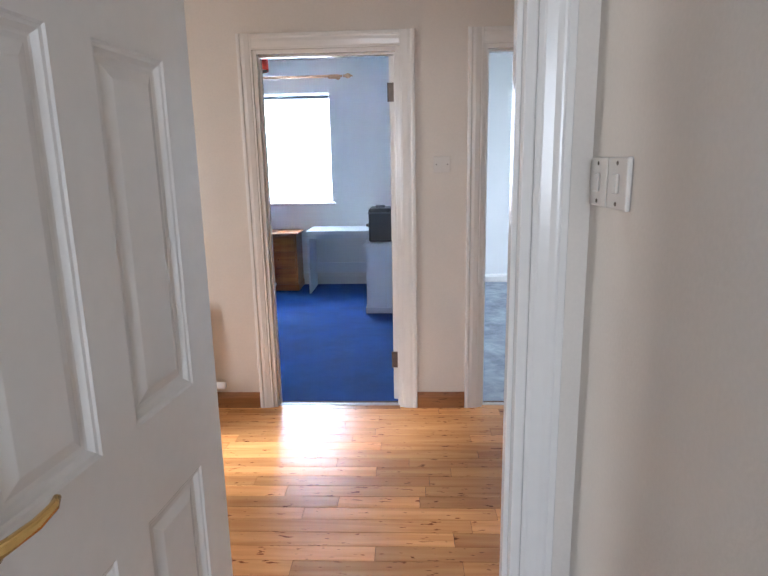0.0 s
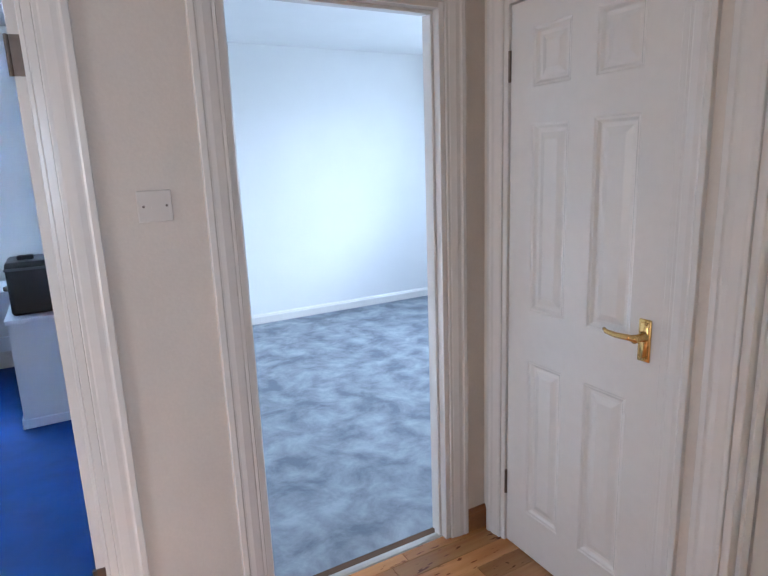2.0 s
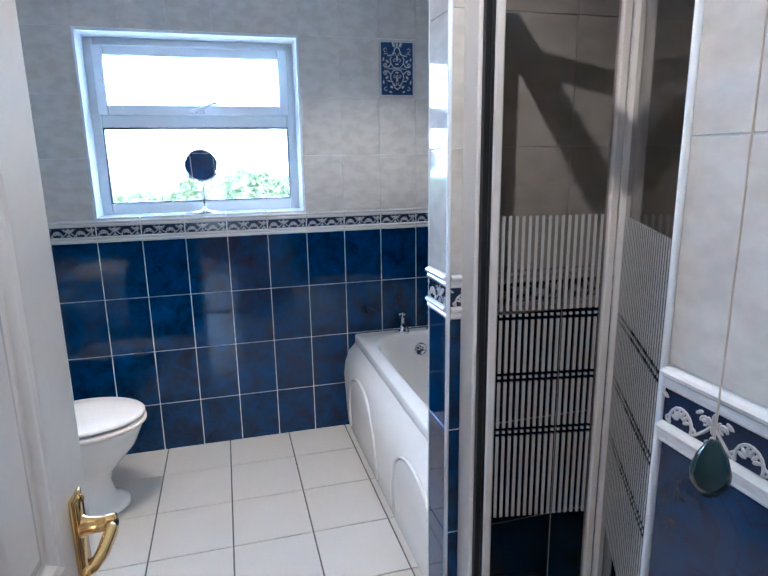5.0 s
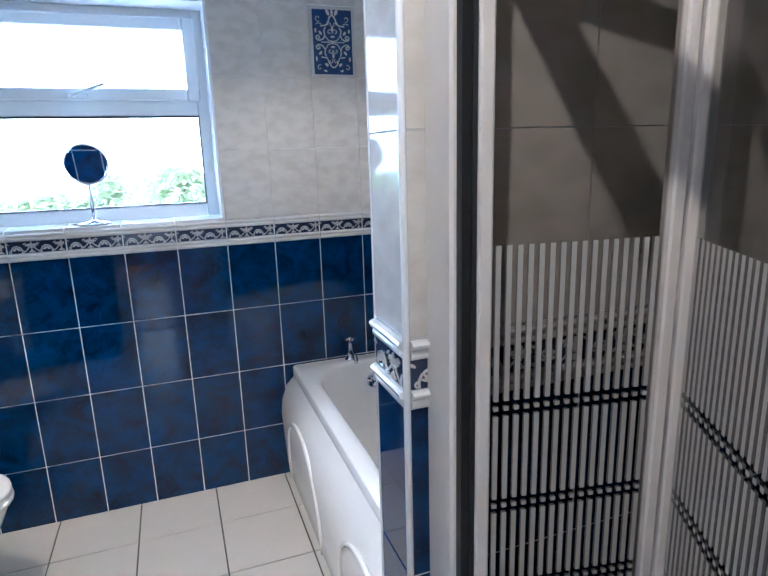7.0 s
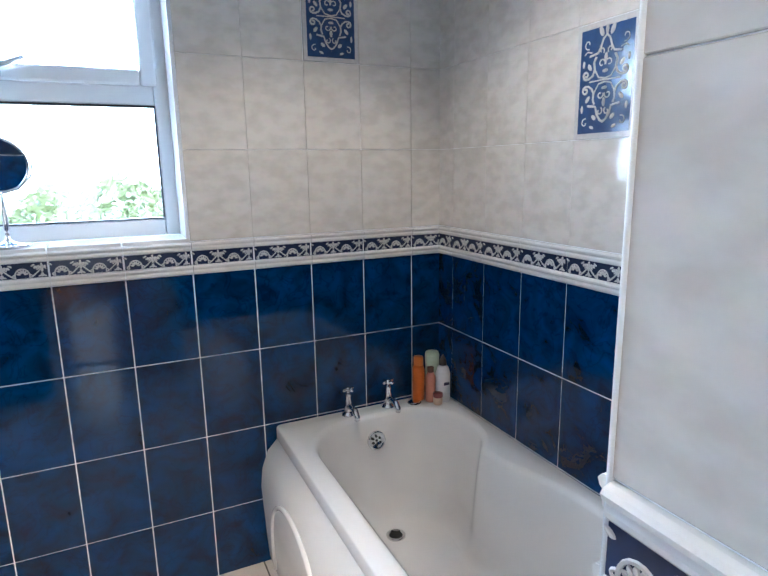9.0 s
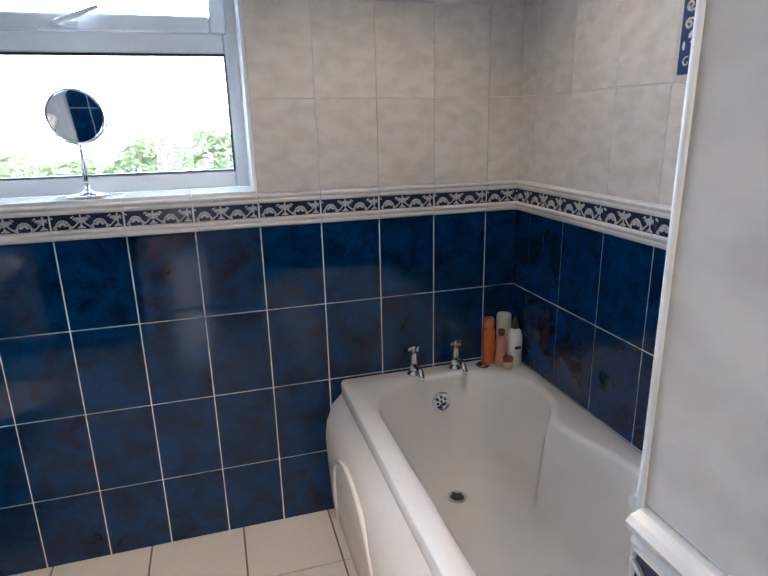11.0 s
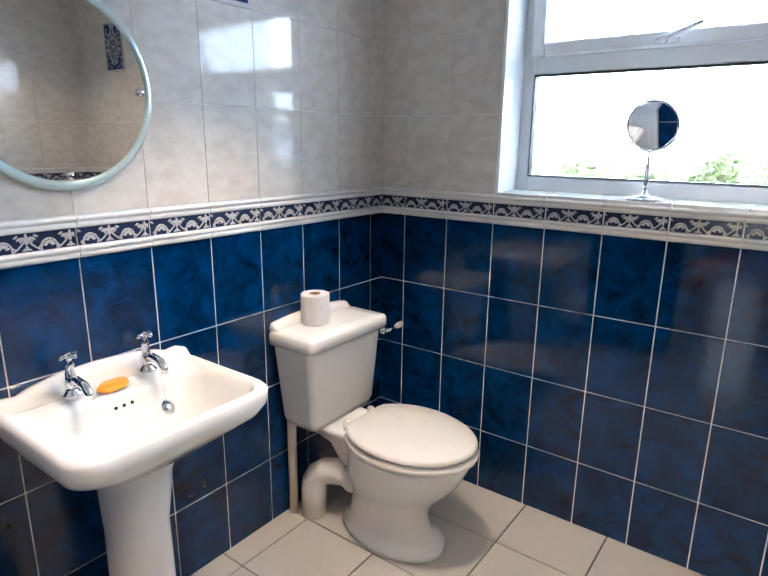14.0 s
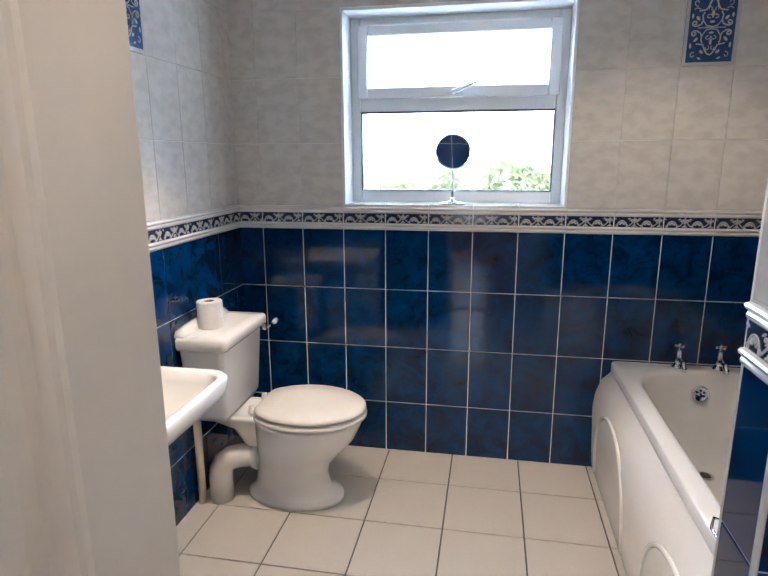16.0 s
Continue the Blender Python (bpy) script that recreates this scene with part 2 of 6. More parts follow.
ALU = mat("white_aluminium_frame", (0.76, 0.72, 0.68), 0.3, 0.0, spread=0.03, grain=20, bump=0.01)
RUBBER = plain("black_rubber_seal", (0.012, 0.012, 0.012), 0.5)
MIRROR = plain("mirror_glass", (0.88, 0.9, 0.9), 0.02, 1.0)
MIRROR_EDGE = plain("frosted_mirror_rim", (0.52, 0.62, 0.60), 0.25, 0.3)
CLEAR = glass("shower_glass", (0.53, 0.51, 0.49), 0.02, 0.0, 1.18)
PRINT = mat("white_printed_stripe", (0.46, 0.45, 0.43), 0.4, spread=0.03)
PANE = glass("window_glass", (0.97, 0.99, 1.0), 0.0)
BLACK = mat("black_plastic", (0.008, 0.008, 0.010), 0.45, spread=0.3, grain=200, bump=0.1)
FLOORBOARD = wood("oak_board", (0.58, 0.285, 0.10), (0.40, 0.165, 0.05), "X", 0.92, 0.27, 1.0, 0.32)
SKIRT_WOOD = wood("varnished_pine_skirting", (0.34, 0.15, 0.05), (0.20, 0.075, 0.022), "X", 0.6, 0.3)
PINE = wood("orange_pine", (0.42, 0.15, 0.035), (0.26, 0.075, 0.016), "X", 0.4, 0.3)
PINE_Z = wood("orange_pine_upright", (0.42, 0.15, 0.035), (0.26, 0.075, 0.016), "Z", 0.4, 0.3)
POLE_WOOD = wood("pale_pine_pole", (0.55, 0.33, 0.17), (0.42, 0.22, 0.10), "X", 0.0, 0.4)
BLUE_CARPET = carpet("royal_blue_carpet", (0.002, 0.030, 0.15), (0.0035, 0.054, 0.25), 3, 0.3, 0.75, 0.2)
GREY_CARPET = carpet("grey_blue_carpet", (0.17, 0.195, 0.235), (0.38, 0.42, 0.47), 4.5, 0.38, 0.66, 0.35)
WHITE_MELAMINE = mat("white_melamine", (0.72, 0.74, 0.77), 0.35, spread=0.02, grain=40, bump=0.01)
RED_SHADE = mat("red_fabric", (0.75, 0.06, 0.02), 0.8, spread=0.1, grain=300, bump=0.2)


# ---- building helpers ----
def obj(name, bm, material, parent=None, smooth=False):
    me = bpy.data.meshes.new(name)
    bmesh.ops.recalc_face_normals(bm, faces=bm.faces)
    bm.to_mesh(me)
    bm.free()
    for p in me.polygons:
        p.use_smooth = smooth
    for m in material if isinstance(material, (list, tuple)) else [material]:
        me.materials.append(m)
    ob = new(name, me)
    if parent:
        ob.parent = parent
    return ob


def part(name, bm, material, parent, label="", smooth=False):
    ob = obj(name, bm, material, parent, smooth)
    if label:
        ob["label"] = label
    return ob


def empty(name, m=None):
    ob = new(name)
    if m:
        ob.matrix_world = m
    return ob


def structure(ob, label, category):
    return tagged(ob, label, category, kind="structure")


def add_box(bm, lo, hi, bevel=0.0, seg=1):
    """A box between two corners, its edges rounded if wished."""
    r = bmesh.ops.create_cube(bm, size=1.0)
    vs = r["verts"]
    for v in vs:
        v.co = Vector([lo[i] + (v.co[i] + 0.5) * (hi[i] - lo[i]) for i in range(3)])
    if bevel:
        es = list({e for v in vs for e in v.link_edges})
        bmesh.ops.bevel(bm, geom=es, offset=bevel, segments=seg, affect="EDGES", profile=0.5)
    return bm


def box(lo, hi, bevel=0.0, seg=1):
    return add_box(bmesh.new(), lo, hi, bevel, seg)


def add_lathe(bm, profile, m=None, seg=24, sx=1.0, sy=1.0):
    """A turned body: (radius, height) pairs about z, moved by m."""
    m = m or Matrix()
    rings = []
    for r, z in profile:
        if r < 1e-6:
            rings.append([bm.verts.new(m @ Vector((0, 0, z)))])
        else:
            rings.append([bm.verts.new(m @ Vector((r * sx * math.cos(2 * math.pi * i / seg), r * sy * math.sin(2 * math.pi * i / seg), z))) for i in range(seg)])
    for a, b in zip(rings, rings[1:]):
        for i in range(seg):
            j = (i + 1) % seg
            f = [a[i % len(a)], a[j % len(a)], b[j % len(b)], b[i % len(b)]]
            f = list(dict.fromkeys(f))
            if len(f) > 2:
                bm.faces.new(f)
    for ring in (rings[0], rings[-1]) if profile[0] != profile[-1] else ():
        if len(ring) > 2:
            bm.faces.new(ring)
    return bm


def lathe(profile, m=None, seg=24, sx=1.0, sy=1.0):
    return add_lathe(bmesh.new(), profile, m, seg, sx, sy)


def add_loft(bm, rings, cap=True, closed=True):
    """Skins rings of points that all have the same count."""
    vs = [[bm.verts.new(p) for p in ring] for ring in rings]
    k = len(vs[0])
    for a, b in zip(vs, vs[1:]):
        for i in range(k if closed else k - 1):
            j = (i + 1) % k
            bm.faces.new([a[i], a[j], b[j], b[i]])
    if cap:
        bm.faces.new(vs[0])
        bm.faces.new(list(reversed(vs[-1])))
    return vs


def add_tube(bm, points, radius, seg=10):
    """A round bar along a line of points; radius one number or one for each point."""
    pts = [Vector(p) for p in points]
    rings = []
    side = None
    for i, p in enumerate(pts):
        d = (pts[min(i + 1, len(pts) - 1)] - pts[max(i - 1, 0)]).normalized()
        if side is None:
            side = d.orthogonal().normalized()
        side = (side - d * side.dot(d)).normalized()
        up = d.cross(side)
        r = radius[i] if isinstance(radius, (list, tuple)) else radius
        rings.append([p + r * (math.cos(2 * math.pi * k / seg) * side + math.sin(2 * math.pi * k / seg) * up) for k in range(seg)])
    add_loft(bm, rings)
    return bm


def tube(points, radius, seg=10):
    return add_tube(bmesh.new(), points, radius, seg)


def rounded(w, d, r, z, n=5, cx=0.0, cy=0.0):
    """A rounded oblong ring of points at height z."""
    out = []
    for qx, qy, a0 in ((1, 1, 0), (-1, 1, 90), (-1, -1, 180), (1, -1, 270)):
        for i in range(n + 1):
            a = radians(a0 + 90 * i / n)
            out.append(Vector((cx + qx * (w / 2 - r) + r * math.cos(a), cy + qy * (d / 2 - r) + r * math.sin(a), z)))
    return out


def arc(c, r, a0, a1, n, axis_a, axis_b):
    c, axis_a, axis_b = Vector(c), Vector(axis_a), Vector(axis_b)
    return [c + r * (math.cos(radians(a0 + (a1 - a0) * i / n)) * axis_a + math.sin(radians(a0 + (a1 - a0) * i / n)) * axis_b) for i in range(n + 1)]


def wall(name, axis, at, thick, a0, a1, z1, holes, material, label):
    """A wall in the plane axis = at, from a0 to a1, thick to the plus side; holes are (b0, b1, low, high)."""
    bm = bmesh.new()

    def slab(u0, u1, v0, v1):
        if u1 - u0 > 1e-4 and v1 - v0 > 1e-4:
            if axis == "x":
                add_box(bm, (at, u0, v0), (at + thick, u1, v1))
            else:
                add_box(bm, (u0, at, v0), (u1, at + thick, v1))

    edge = a0
    for b0, b1, low, high in sorted(holes):
        slab(edge, b0, 0, z1)
        slab(b0, b1, 0, low)
        slab(b0, b1, high, z1)
        edge = b1
    slab(edge, a1, 0, z1)
    return structure(obj(name, bm, material), label, "wall")


HIGH = 2.6

# ---- setting ----
def room(name, x0, x1, y0, y1, floor_mat, floor_label, high=HIGH):
    f = structure(obj("floor_" + name, box((x0, y0, -0.1), (x1, y1, 0.0)), floor_mat), floor_label, "floor")
    c = structure(obj("ceiling_" + name, box((x0, y0, high), (x1, y1, high + 0.1)), CEIL_PAINT), "plain white painted plaster ceiling", "ceiling")
    return f, c


SUBFLOOR = mat("dark_subfloor", (0.10, 0.05, 0.02), 0.8, spread=0.2)
hall_floor, _ = room("hall", -1.7, 2.12, -0.25, 1.67, SUBFLOOR, "honey-coloured knotty hardwood strip floor of the landing")
front_floor, _ = room("front_room", -1.7, 1.15, -4.4, -0.35, mat("beige_carpet", (0.35, 0.29, 0.23), 0.95), "plain beige carpet floor of the front room")
blue_floor, _ = room("blue_bedroom", -2.2, 0.98, 1.77, 5.33, BLUE_CARPET, "royal blue short pile carpet")
grey_floor, _ = room("grey_bedroom", 1.08, 4.9, 1.77, 5.35, GREY_CARPET, "blue-grey plush carpet with brushed pile marks")
bath_floor, _ = room("bathroom", 2.22, 5.0, -0.925, 1.52, FLOOR_GROUT, "square cream ceramic floor tiles with grey joints", 2.42)
LEDGE = structure(obj("floor_doorway", bmesh.new(), SUBFLOOR), "timber sill under the doorways", "floor")
bm = bmesh.new()
for lo, hi in (((-0.03, 1.67, -0.1), (0.75, 1.77, -0.001)), ((1.187, 1.67, -0.1), (1.947, 1.77, -0.001)), ((0.29, -0.35, -0.1), (1.036, -0.25, -0.001)), ((2.12, 0.010, -0.1), (2.22, 0.71, -0.001)), ((2.12, 0.91, -0.1), (2.84, 1.56, -0.001))):
    add_box(bm, lo, hi)
bm.to_mesh(LEDGE.data)
bm.free()

D1, D2 = (-0.028, 0.75), (1.187, 1.947)
D3, D4 = (0.898, 1.568), (0.010, 0.71)
D0 = (0.29, 1.036)
TOP = 2.02
wall("wall_hall_north", "y", 1.67, 0.05, -1.7, 2.12, HIGH, [(*D1, 0, TOP), (*D2, 0, TOP)], HALL_PAINT, "warm cream painted landing wall with two doorways")
wall("wall_bedrooms_south", "y", 1.72, 0.05, -2.2, 4.9, HIGH, [(*D1, 0, TOP), (*D2, 0, TOP)], BED_PAINT, "white painted bedroom wall with doorways")
wall("wall_hall_east", "x", 2.12, 0.05, -0.25, 1.67, HIGH, [(*D3, 0, TOP), (*D4, 0, TOP)], HALL_PAINT, "cream painted landing wall with cupboard and bathroom doors")
wall("wall_hall_south", "y", -0.35, 0.10, -1.7, 2.12, HIGH, [(*D0, 0, TOP)], HALL_PAINT, "cream painted landing wall with a doorway")
wall("wall_hall_west", "x", -1.8, 0.10, -4.4, 1.72, HIGH, [(0.37, 0.87, 0.4, 2.1)], HALL_PAINT, "cream painted end wall with a window")
wall("wall_front_east", "x", 1.15, 0.10, -4.4, -0.35, HIGH, [], HALL_PAINT, "cream painted wall beside the doorway")
# Unseen south wall; its window opening is assumed for the added fill lamp.
wall("wall_front_south", "y", -4.5, 0.10, -1.8, 1.25, HIGH, [(-0.6, 1.0, 0.9, 2.1)], HALL_PAINT, "unseen cream painted wall with an assumed window opening")
wall("wall_blue_west", "x", -2.3, 0.10, 1.77, 5.33, HIGH, [], BED_PAINT, "plain white bedroom wall")
wall("wall_between_bedrooms", "x", 0.98, 0.10, 1.77, 5.33, HIGH, [], BED_PAINT, "plain white wall between the bedrooms")
BW = (-0.965, -0.115, 0.99, 2.235)
wall("wall_blue_north", "y", 5.33, 0.25, -2.3, 1.08, HIGH, [BW], BED_PAINT, "white bedroom wall with a window")
wall("wall_grey_north", "y", 5.35, 0.25, 1.08, 5.0, HIGH, [], BED_PAINT, "plain white bedroom wall")
wall("wall_grey_east", "x", 4.9, 0.12, 1.77, 5.35, HIGH, [(2.95, 4.25, 0.9, 2.1)], BED_PAINT, "white bedroom wall with a window")
WIN = (0.0, 1.0, 1.22, 2.075)
wall("wall_bath_window", "x", 5.0, 0.28, -1.03, 1.77, HIGH, [WIN], GROUT, "bathroom wall tiled blue below and cream above")
wall("wall_bath_left", "y", 1.52, 0.10, 2.84, 5.0, HIGH, [], GROUT, "bathroom side wall tiled blue below and cream above")
wall("wall_bath_right", "y", -1.03, 0.105, 2.12, 5.0, HIGH, [], GROUT, "bathroom side wall tiled behind the bath")
wall("wall_bath_west", "x", 2.17, 0.05, -0.925, 1.52, HIGH, [(*D4, 0, TOP), (*D3, 0, TOP)], GROUT, "bathroom wall round the doorway")
wall("wall_cupboard_side", "y", 0.735, 0.05, 2.22, 2.84, 2.42, [], GROUT, "tiled side of the airing cupboard")
wall("wall_cupboard_end", "x", 2.79, 0.05, 0.785, 1.62, 2.42, [], GROUT, "tiled end of the airing cupboard")
PX0, PX1, PY = 3.231, 3.358, -0.087
SY = -0.140
wall("wall_partition", "x", PX0, PX1 - PX0, -0.925, PY, 2.42, [], GROUT, "tiled partition between the shower and the bath")
wall("wall_shower_stub", "y", SY - 0.09, 0.09, 2.22, 2.60, 2.42, [], GROUT, "tiled short wall beside the shower door")
m = plain("overcast_sky_glow", (0, 0, 0), 1.0)
m.node_tree.nodes["Principled BSDF"].inputs["Emission Color"].default_value = (0.93, 0.97, 1.0, 1)
m.node_tree.nodes["Principled BSDF"].inputs["Emission Strength"].default_value = 10.0
structure(obj("backdrop_sky", box((62, -60, -4), (62.2, 70, 45)), m), "plain bright overcast sky in the distance", "backdrop")
obj("ground_outside", box((5.28, -30, -0.4), (60, 60, -0.3)), mat("lawn", (0.26, 0.29, 0.17), 0.9, spread=0.3, grain=6))
tagged(bpy.data.objects["ground_outside"], "rough green lawn outside the window", "ground", kind="structure")


# ---- door frames ----
def profile_strip(bm, a, b, inward, out, width=0.080, thick=0.016):
    """An ogee architrave strip from a to b; inward points to the opening, out away from the wall."""
    a, b, inward, out = Vector(a), Vector(b), Vector(inward), Vector(out)
    steps = ((0.0, 0.0), (0.0, 0.85), (0.03, 1.0), (0.22, 1.05), (0.28, 0.85), (0.34, 0.80), (0.52, 0.85), (0.80, 0.62), (0.86, 0.50), (0.97, 0.52), (1.0, 0.42), (1.0, 0.0))
    rings = [[p - inward * width * (1 - u) + out * thick * v for u, v in steps] for p in (a, b)]
    add_loft(bm, rings)


def door_frame(name, axis, at, o0, o1, face, label, wide=0.080, both=False):
    """Architrave round an opening and the lining through the wall. face: +1 or -1, the side on which the architrave lies."""
    root = structure(empty(name), label, "door frame")

    def P(u, w, z):
        return (w, u, z) if axis == "x" else (u, w, z)

    def D(u, w, z):
        return Vector(P(u, w, z))

    faces = [(at, face)] + ([(at - face * 0.10, -face)] if both else [])
    for w, s in faces:
        for u, d in ((o0, 1), (o1, -1)):
            bm = bmesh.new()
            profile_strip(bm, P(u, w, 0), P(u, w, TOP + wide), D(d, 0, 0), D(0, s, 0), wide)
            part("architrave", bm, GLOSS, root)
        bm = bmesh.new()
        profile_strip(bm, P(o0, w + s * 0.0006, TOP), P(o1, w + s * 0.0006, TOP), D(0, 0, -1), D(0, s, 0), wide)
        part("architrave", bm, GLOSS, root)
    w0, w1 = sorted((at, at - face * 0.10))
    for u0, u1, z0, z1 in ((o0, o0 + 0.022, 0, TOP), (o1 - 0.022, o1, 0, TOP), (o0 + 0.022, o1 - 0.022, TOP - 0.022, TOP)):
        lo, hi = P(u0, w0 - 0.001, z0), P(u1, w1 + 0.001, z1)
        part("lining", box(lo, hi, 0.002), GLOSS, root)
    mid = (w0 + w1) / 2
    for u0, u1, z0, z1 in ((o0 + 0.022, o0 + 0.034, 0, TOP - 0.034), (o1 - 0.034, o1 - 0.022, 0, TOP - 0.034), (o0 + 0.022, o1 - 0.022, TOP - 0.034, TOP - 0.022)):
        part("stop", box(P(u0, mid - 0.018, z0), P(u1, mid + 0.018, z1), 0.002), GLOSS, root)
    return root


door_frame("door_frame_1", "y", 1.67, *D1, -1, "white gloss moulded door frame of the blue bedroom")
door_frame("door_frame_2", "y", 1.67, *D2, -1, "white gloss moulded door frame of the grey bedroom")
door_frame("door_frame_3", "x", 2.12, *D3, -1, "white gloss moulded frame of the cupboard door", 0.072)
door_frame("door_frame_4", "x", 2.12, *D4, -1, "white gloss moulded frame of the bathroom door", both=True)
door_frame("door_frame_5", "y", -0.25, *D0, 1, "white gloss moulded frame of the front room door", 0.07, both=True)


# ---- panelled doors ----
def lever(parent, m, side=1):
    """Brass lever handle on a long backplate; m carries its plate's middle, y out of the door."""
    root = part("handle", bmesh.new(), BRASS, parent, "polished brass lever handle on a long plate")
    bm = bmesh.new()
    add_box(bm, (-0.020, 0, -0.062), (0.020, 0.006, 0.062), 0.003, 2)
    add_box(bm, (-0.015, 0.005, -0.054), (0.015, 0.009, 0.054), 0.003)
    add_lathe(bm, [(0.016, 0), (0.016, 0.004), (0.012, 0.008), (0.011, 0.03), (0.013, 0.045), (0.0, 0.05)], pose(0, 0.005, 0.012, -90, 0, 0), 16)
    pts = [(0, 0.045, 0.012), (side * 0.02, 0.05, 0.013), (side * 0.06, 0.05, 0.010), (side * 0.095, 0.047, 0.012), (side * 0.108, 0.043, 0.018)]
    add_tube(bm, pts, [0.010, 0.009, 0.0085, 0.007, 0.005], 10)
    for z in (-0.050, 0.050):
        add_lathe(bm, [(0.004, 0), (0.0035, 0.002), (0, 0.003)], pose(0.008, 0.009, z, -90, 0, 0), 8)
    bmesh.ops.transform(bm, matrix=m, verts=bm.verts)
    bmesh.ops.recalc_face_normals(bm, faces=bm.faces)
    bm.to_mesh(root.data)
    bm.free()
    for p in root.data.polygons:
        p.use_smooth = True
    return root


def panelled_door(name, w, m, label, handle_side, hinge_front=True, material=None):
    """A six-panel leaf: x from the hinge edge to the free edge, y its thickness 0..0.035, z up."""
    material = material or GLOSS
    root = tagged(empty(name, m), label, "door", kind="structure")
    h, t = TOP - 0.03, 0.035
    s, mid = 0.105, 0.095
    px = ((s, (w - mid) / 2), ((w + mid) / 2, w - s))
    pz = ((0.18, 0.79), (0.975, 1.608), (1.722, 1.905))
    bm = bmesh.new()
    for x0, x1 in ((0, s), (w - s, w), (px[0][1], px[1][0])):
        add_box(bm, (x0, 0, 0.006), (x1, t, h))
    zs = [0.006] + [v for p in pz for v in p] + [h]
    for i in range(0, 8, 2):
        for x0, x1 in px:
            add_box(bm, (x0, 0, zs[i]), (x1, t, zs[i + 1]))
    bmesh.ops.remove_doubles(bm, verts=bm.verts, dist=1e-5)
    part("leaf", bm, material, root)
    for x0, x1 in px:
        for z0, z1 in pz:
            bm = bmesh.new()
            for y, d in ((0.0, 1), (t, -1)):
                steps = ((0.0, 0.0), (0.004, 0.003), (0.010, 0.004), (0.018, 0.011), (0.022, 0.012), (0.030, 0.012), (0.050, 0.005), (0.052, 0.0045))
                rings = []
                for e, dep in steps:
                    rings.append([Vector((x0 + e, y + d * dep, z0 + e)), Vector((x1 - e, y + d * dep, z0 + e)), Vector((x1 - e, y + d * dep, z1 - e)), Vector((x0 + e, y + d * dep, z1 - e))])
                vs = add_loft(bm, rings, cap=False)
                bm.faces.new(vs[-1])
            part("panel", bm, material, root)
    lever(root, pose(w - 0.052, t, 0.985), -1)
    lever(root, pose(w - 0.052, 0, 0.985) @ Matrix.Diagonal((1, -1, 1, 1)), -1)
    for z in (0.26, 1.80):
        bm = bmesh.new()
        y = t if hinge_front else 0.0
        add_box(bm, (-0.004, y - 0.030 if hinge_front else 0, z - 0.05), (0.0, y if hinge_front else 0.03, z + 0.05))
        add_lathe(bm, [(0.006, -0.05), (0.006, 0.05)], pose(-0.003, y + (0.004 if hinge_front else -0.004), z), 10)
        part("hinge", bm, STEEL, root, "dull brown steel butt hinge")
    part("latch_plate", box((w, 0.008, 0.93), (w + 0.0015, 0.027, 1.04)), BRASS, root)
    return root


# cupboard door, closed: hinge towards the bedroom side
panelled_door("door_3", D3[1] - D3[0] - 0.05, pose(2.165, D3[1] - 0.025, 0.004, 0, 0, -90) @ Matrix.Diagonal((1, -1, 1, 1)) @ pose(0, 0, 0), "closed white six-panel cupboard door with brass lever", 1)
panelled_door("door_4", 0.645, pose(2.215, D4[1] - 0.03, 0.004, 0, 0, -5), "open white six-panel bathroom door with brass lever", 1)
panelled_door("door_1", D1[1] - D1[0] - 0.05, pose(D1[1] - 0.026, 1.775, 0.004, 0, 0, 84), "white six-panel bedroom door standing open", 1)
panelled_door("door_5", 0.72, pose(D0[0] + 0.025, -0.30, 0.004, 0, 0, -96), "white six-panel front room door standing open", 1)


# ---- skirting ----
def skirting(name, a, b, out, high, thick, material, label):
    a, b, out = Vector(a), Vector(b), Vector(out)
    steps = ((0, 0), (1, 0), (1, 0.72), (0.75, 0.8), (0.75, 0.86), (0.45, 0.95), (0.3, 1.0), (0, 1.0))
    bm = bmesh.new()
    add_loft(bm, [[p + out * thick * u + Vector((0, 0, high * v)) for u, v in steps] for p in (a, b)])
    return structure(obj(name, bm, material), label, "skirting")


for i, (x0, x1) in enumerate(((-1.7, D1[0] - 0.081), (D1[1] + 0.081, D2[0] - 0.081), (D2[1] + 0.081, 2.12))):
    skirting("baseboard_hall_%d" % i, (x0, 1.67, 0.0), (x1, 1.67, 0), (0, -1, 0), 0.10, 0.016, SKIRT_WOOD, "varnished brown pine skirting board")
skirting("baseboard_east", (2.12, D4[1] + 0.081, 0), (2.12, D3[0] - 0.073, 0), (-1, 0, 0), 0.10, 0.016, SKIRT_WOOD, "varnished brown pine skirting board")
skirting("baseboard_blue_north", (-2.2, 5.33, 0), (0.98, 5.33, 0), (0, -1, 0), 0.13, 0.018, GLOSS, "cream gloss painted skirting board")
skirting("baseboard_grey_north", (1.08, 5.35, 0), (4.9, 5.35, 0), (0, -1, 0), 0.095, 0.018, GLOSS, "white gloss painted skirting board")
skirting("baseboard_blue_east", (0.98, 2.6, 0), (0.98, 5.31, 0), (-1, 0, 0), 0.13, 0.018, GLOSS, "cream gloss painted skirting board")
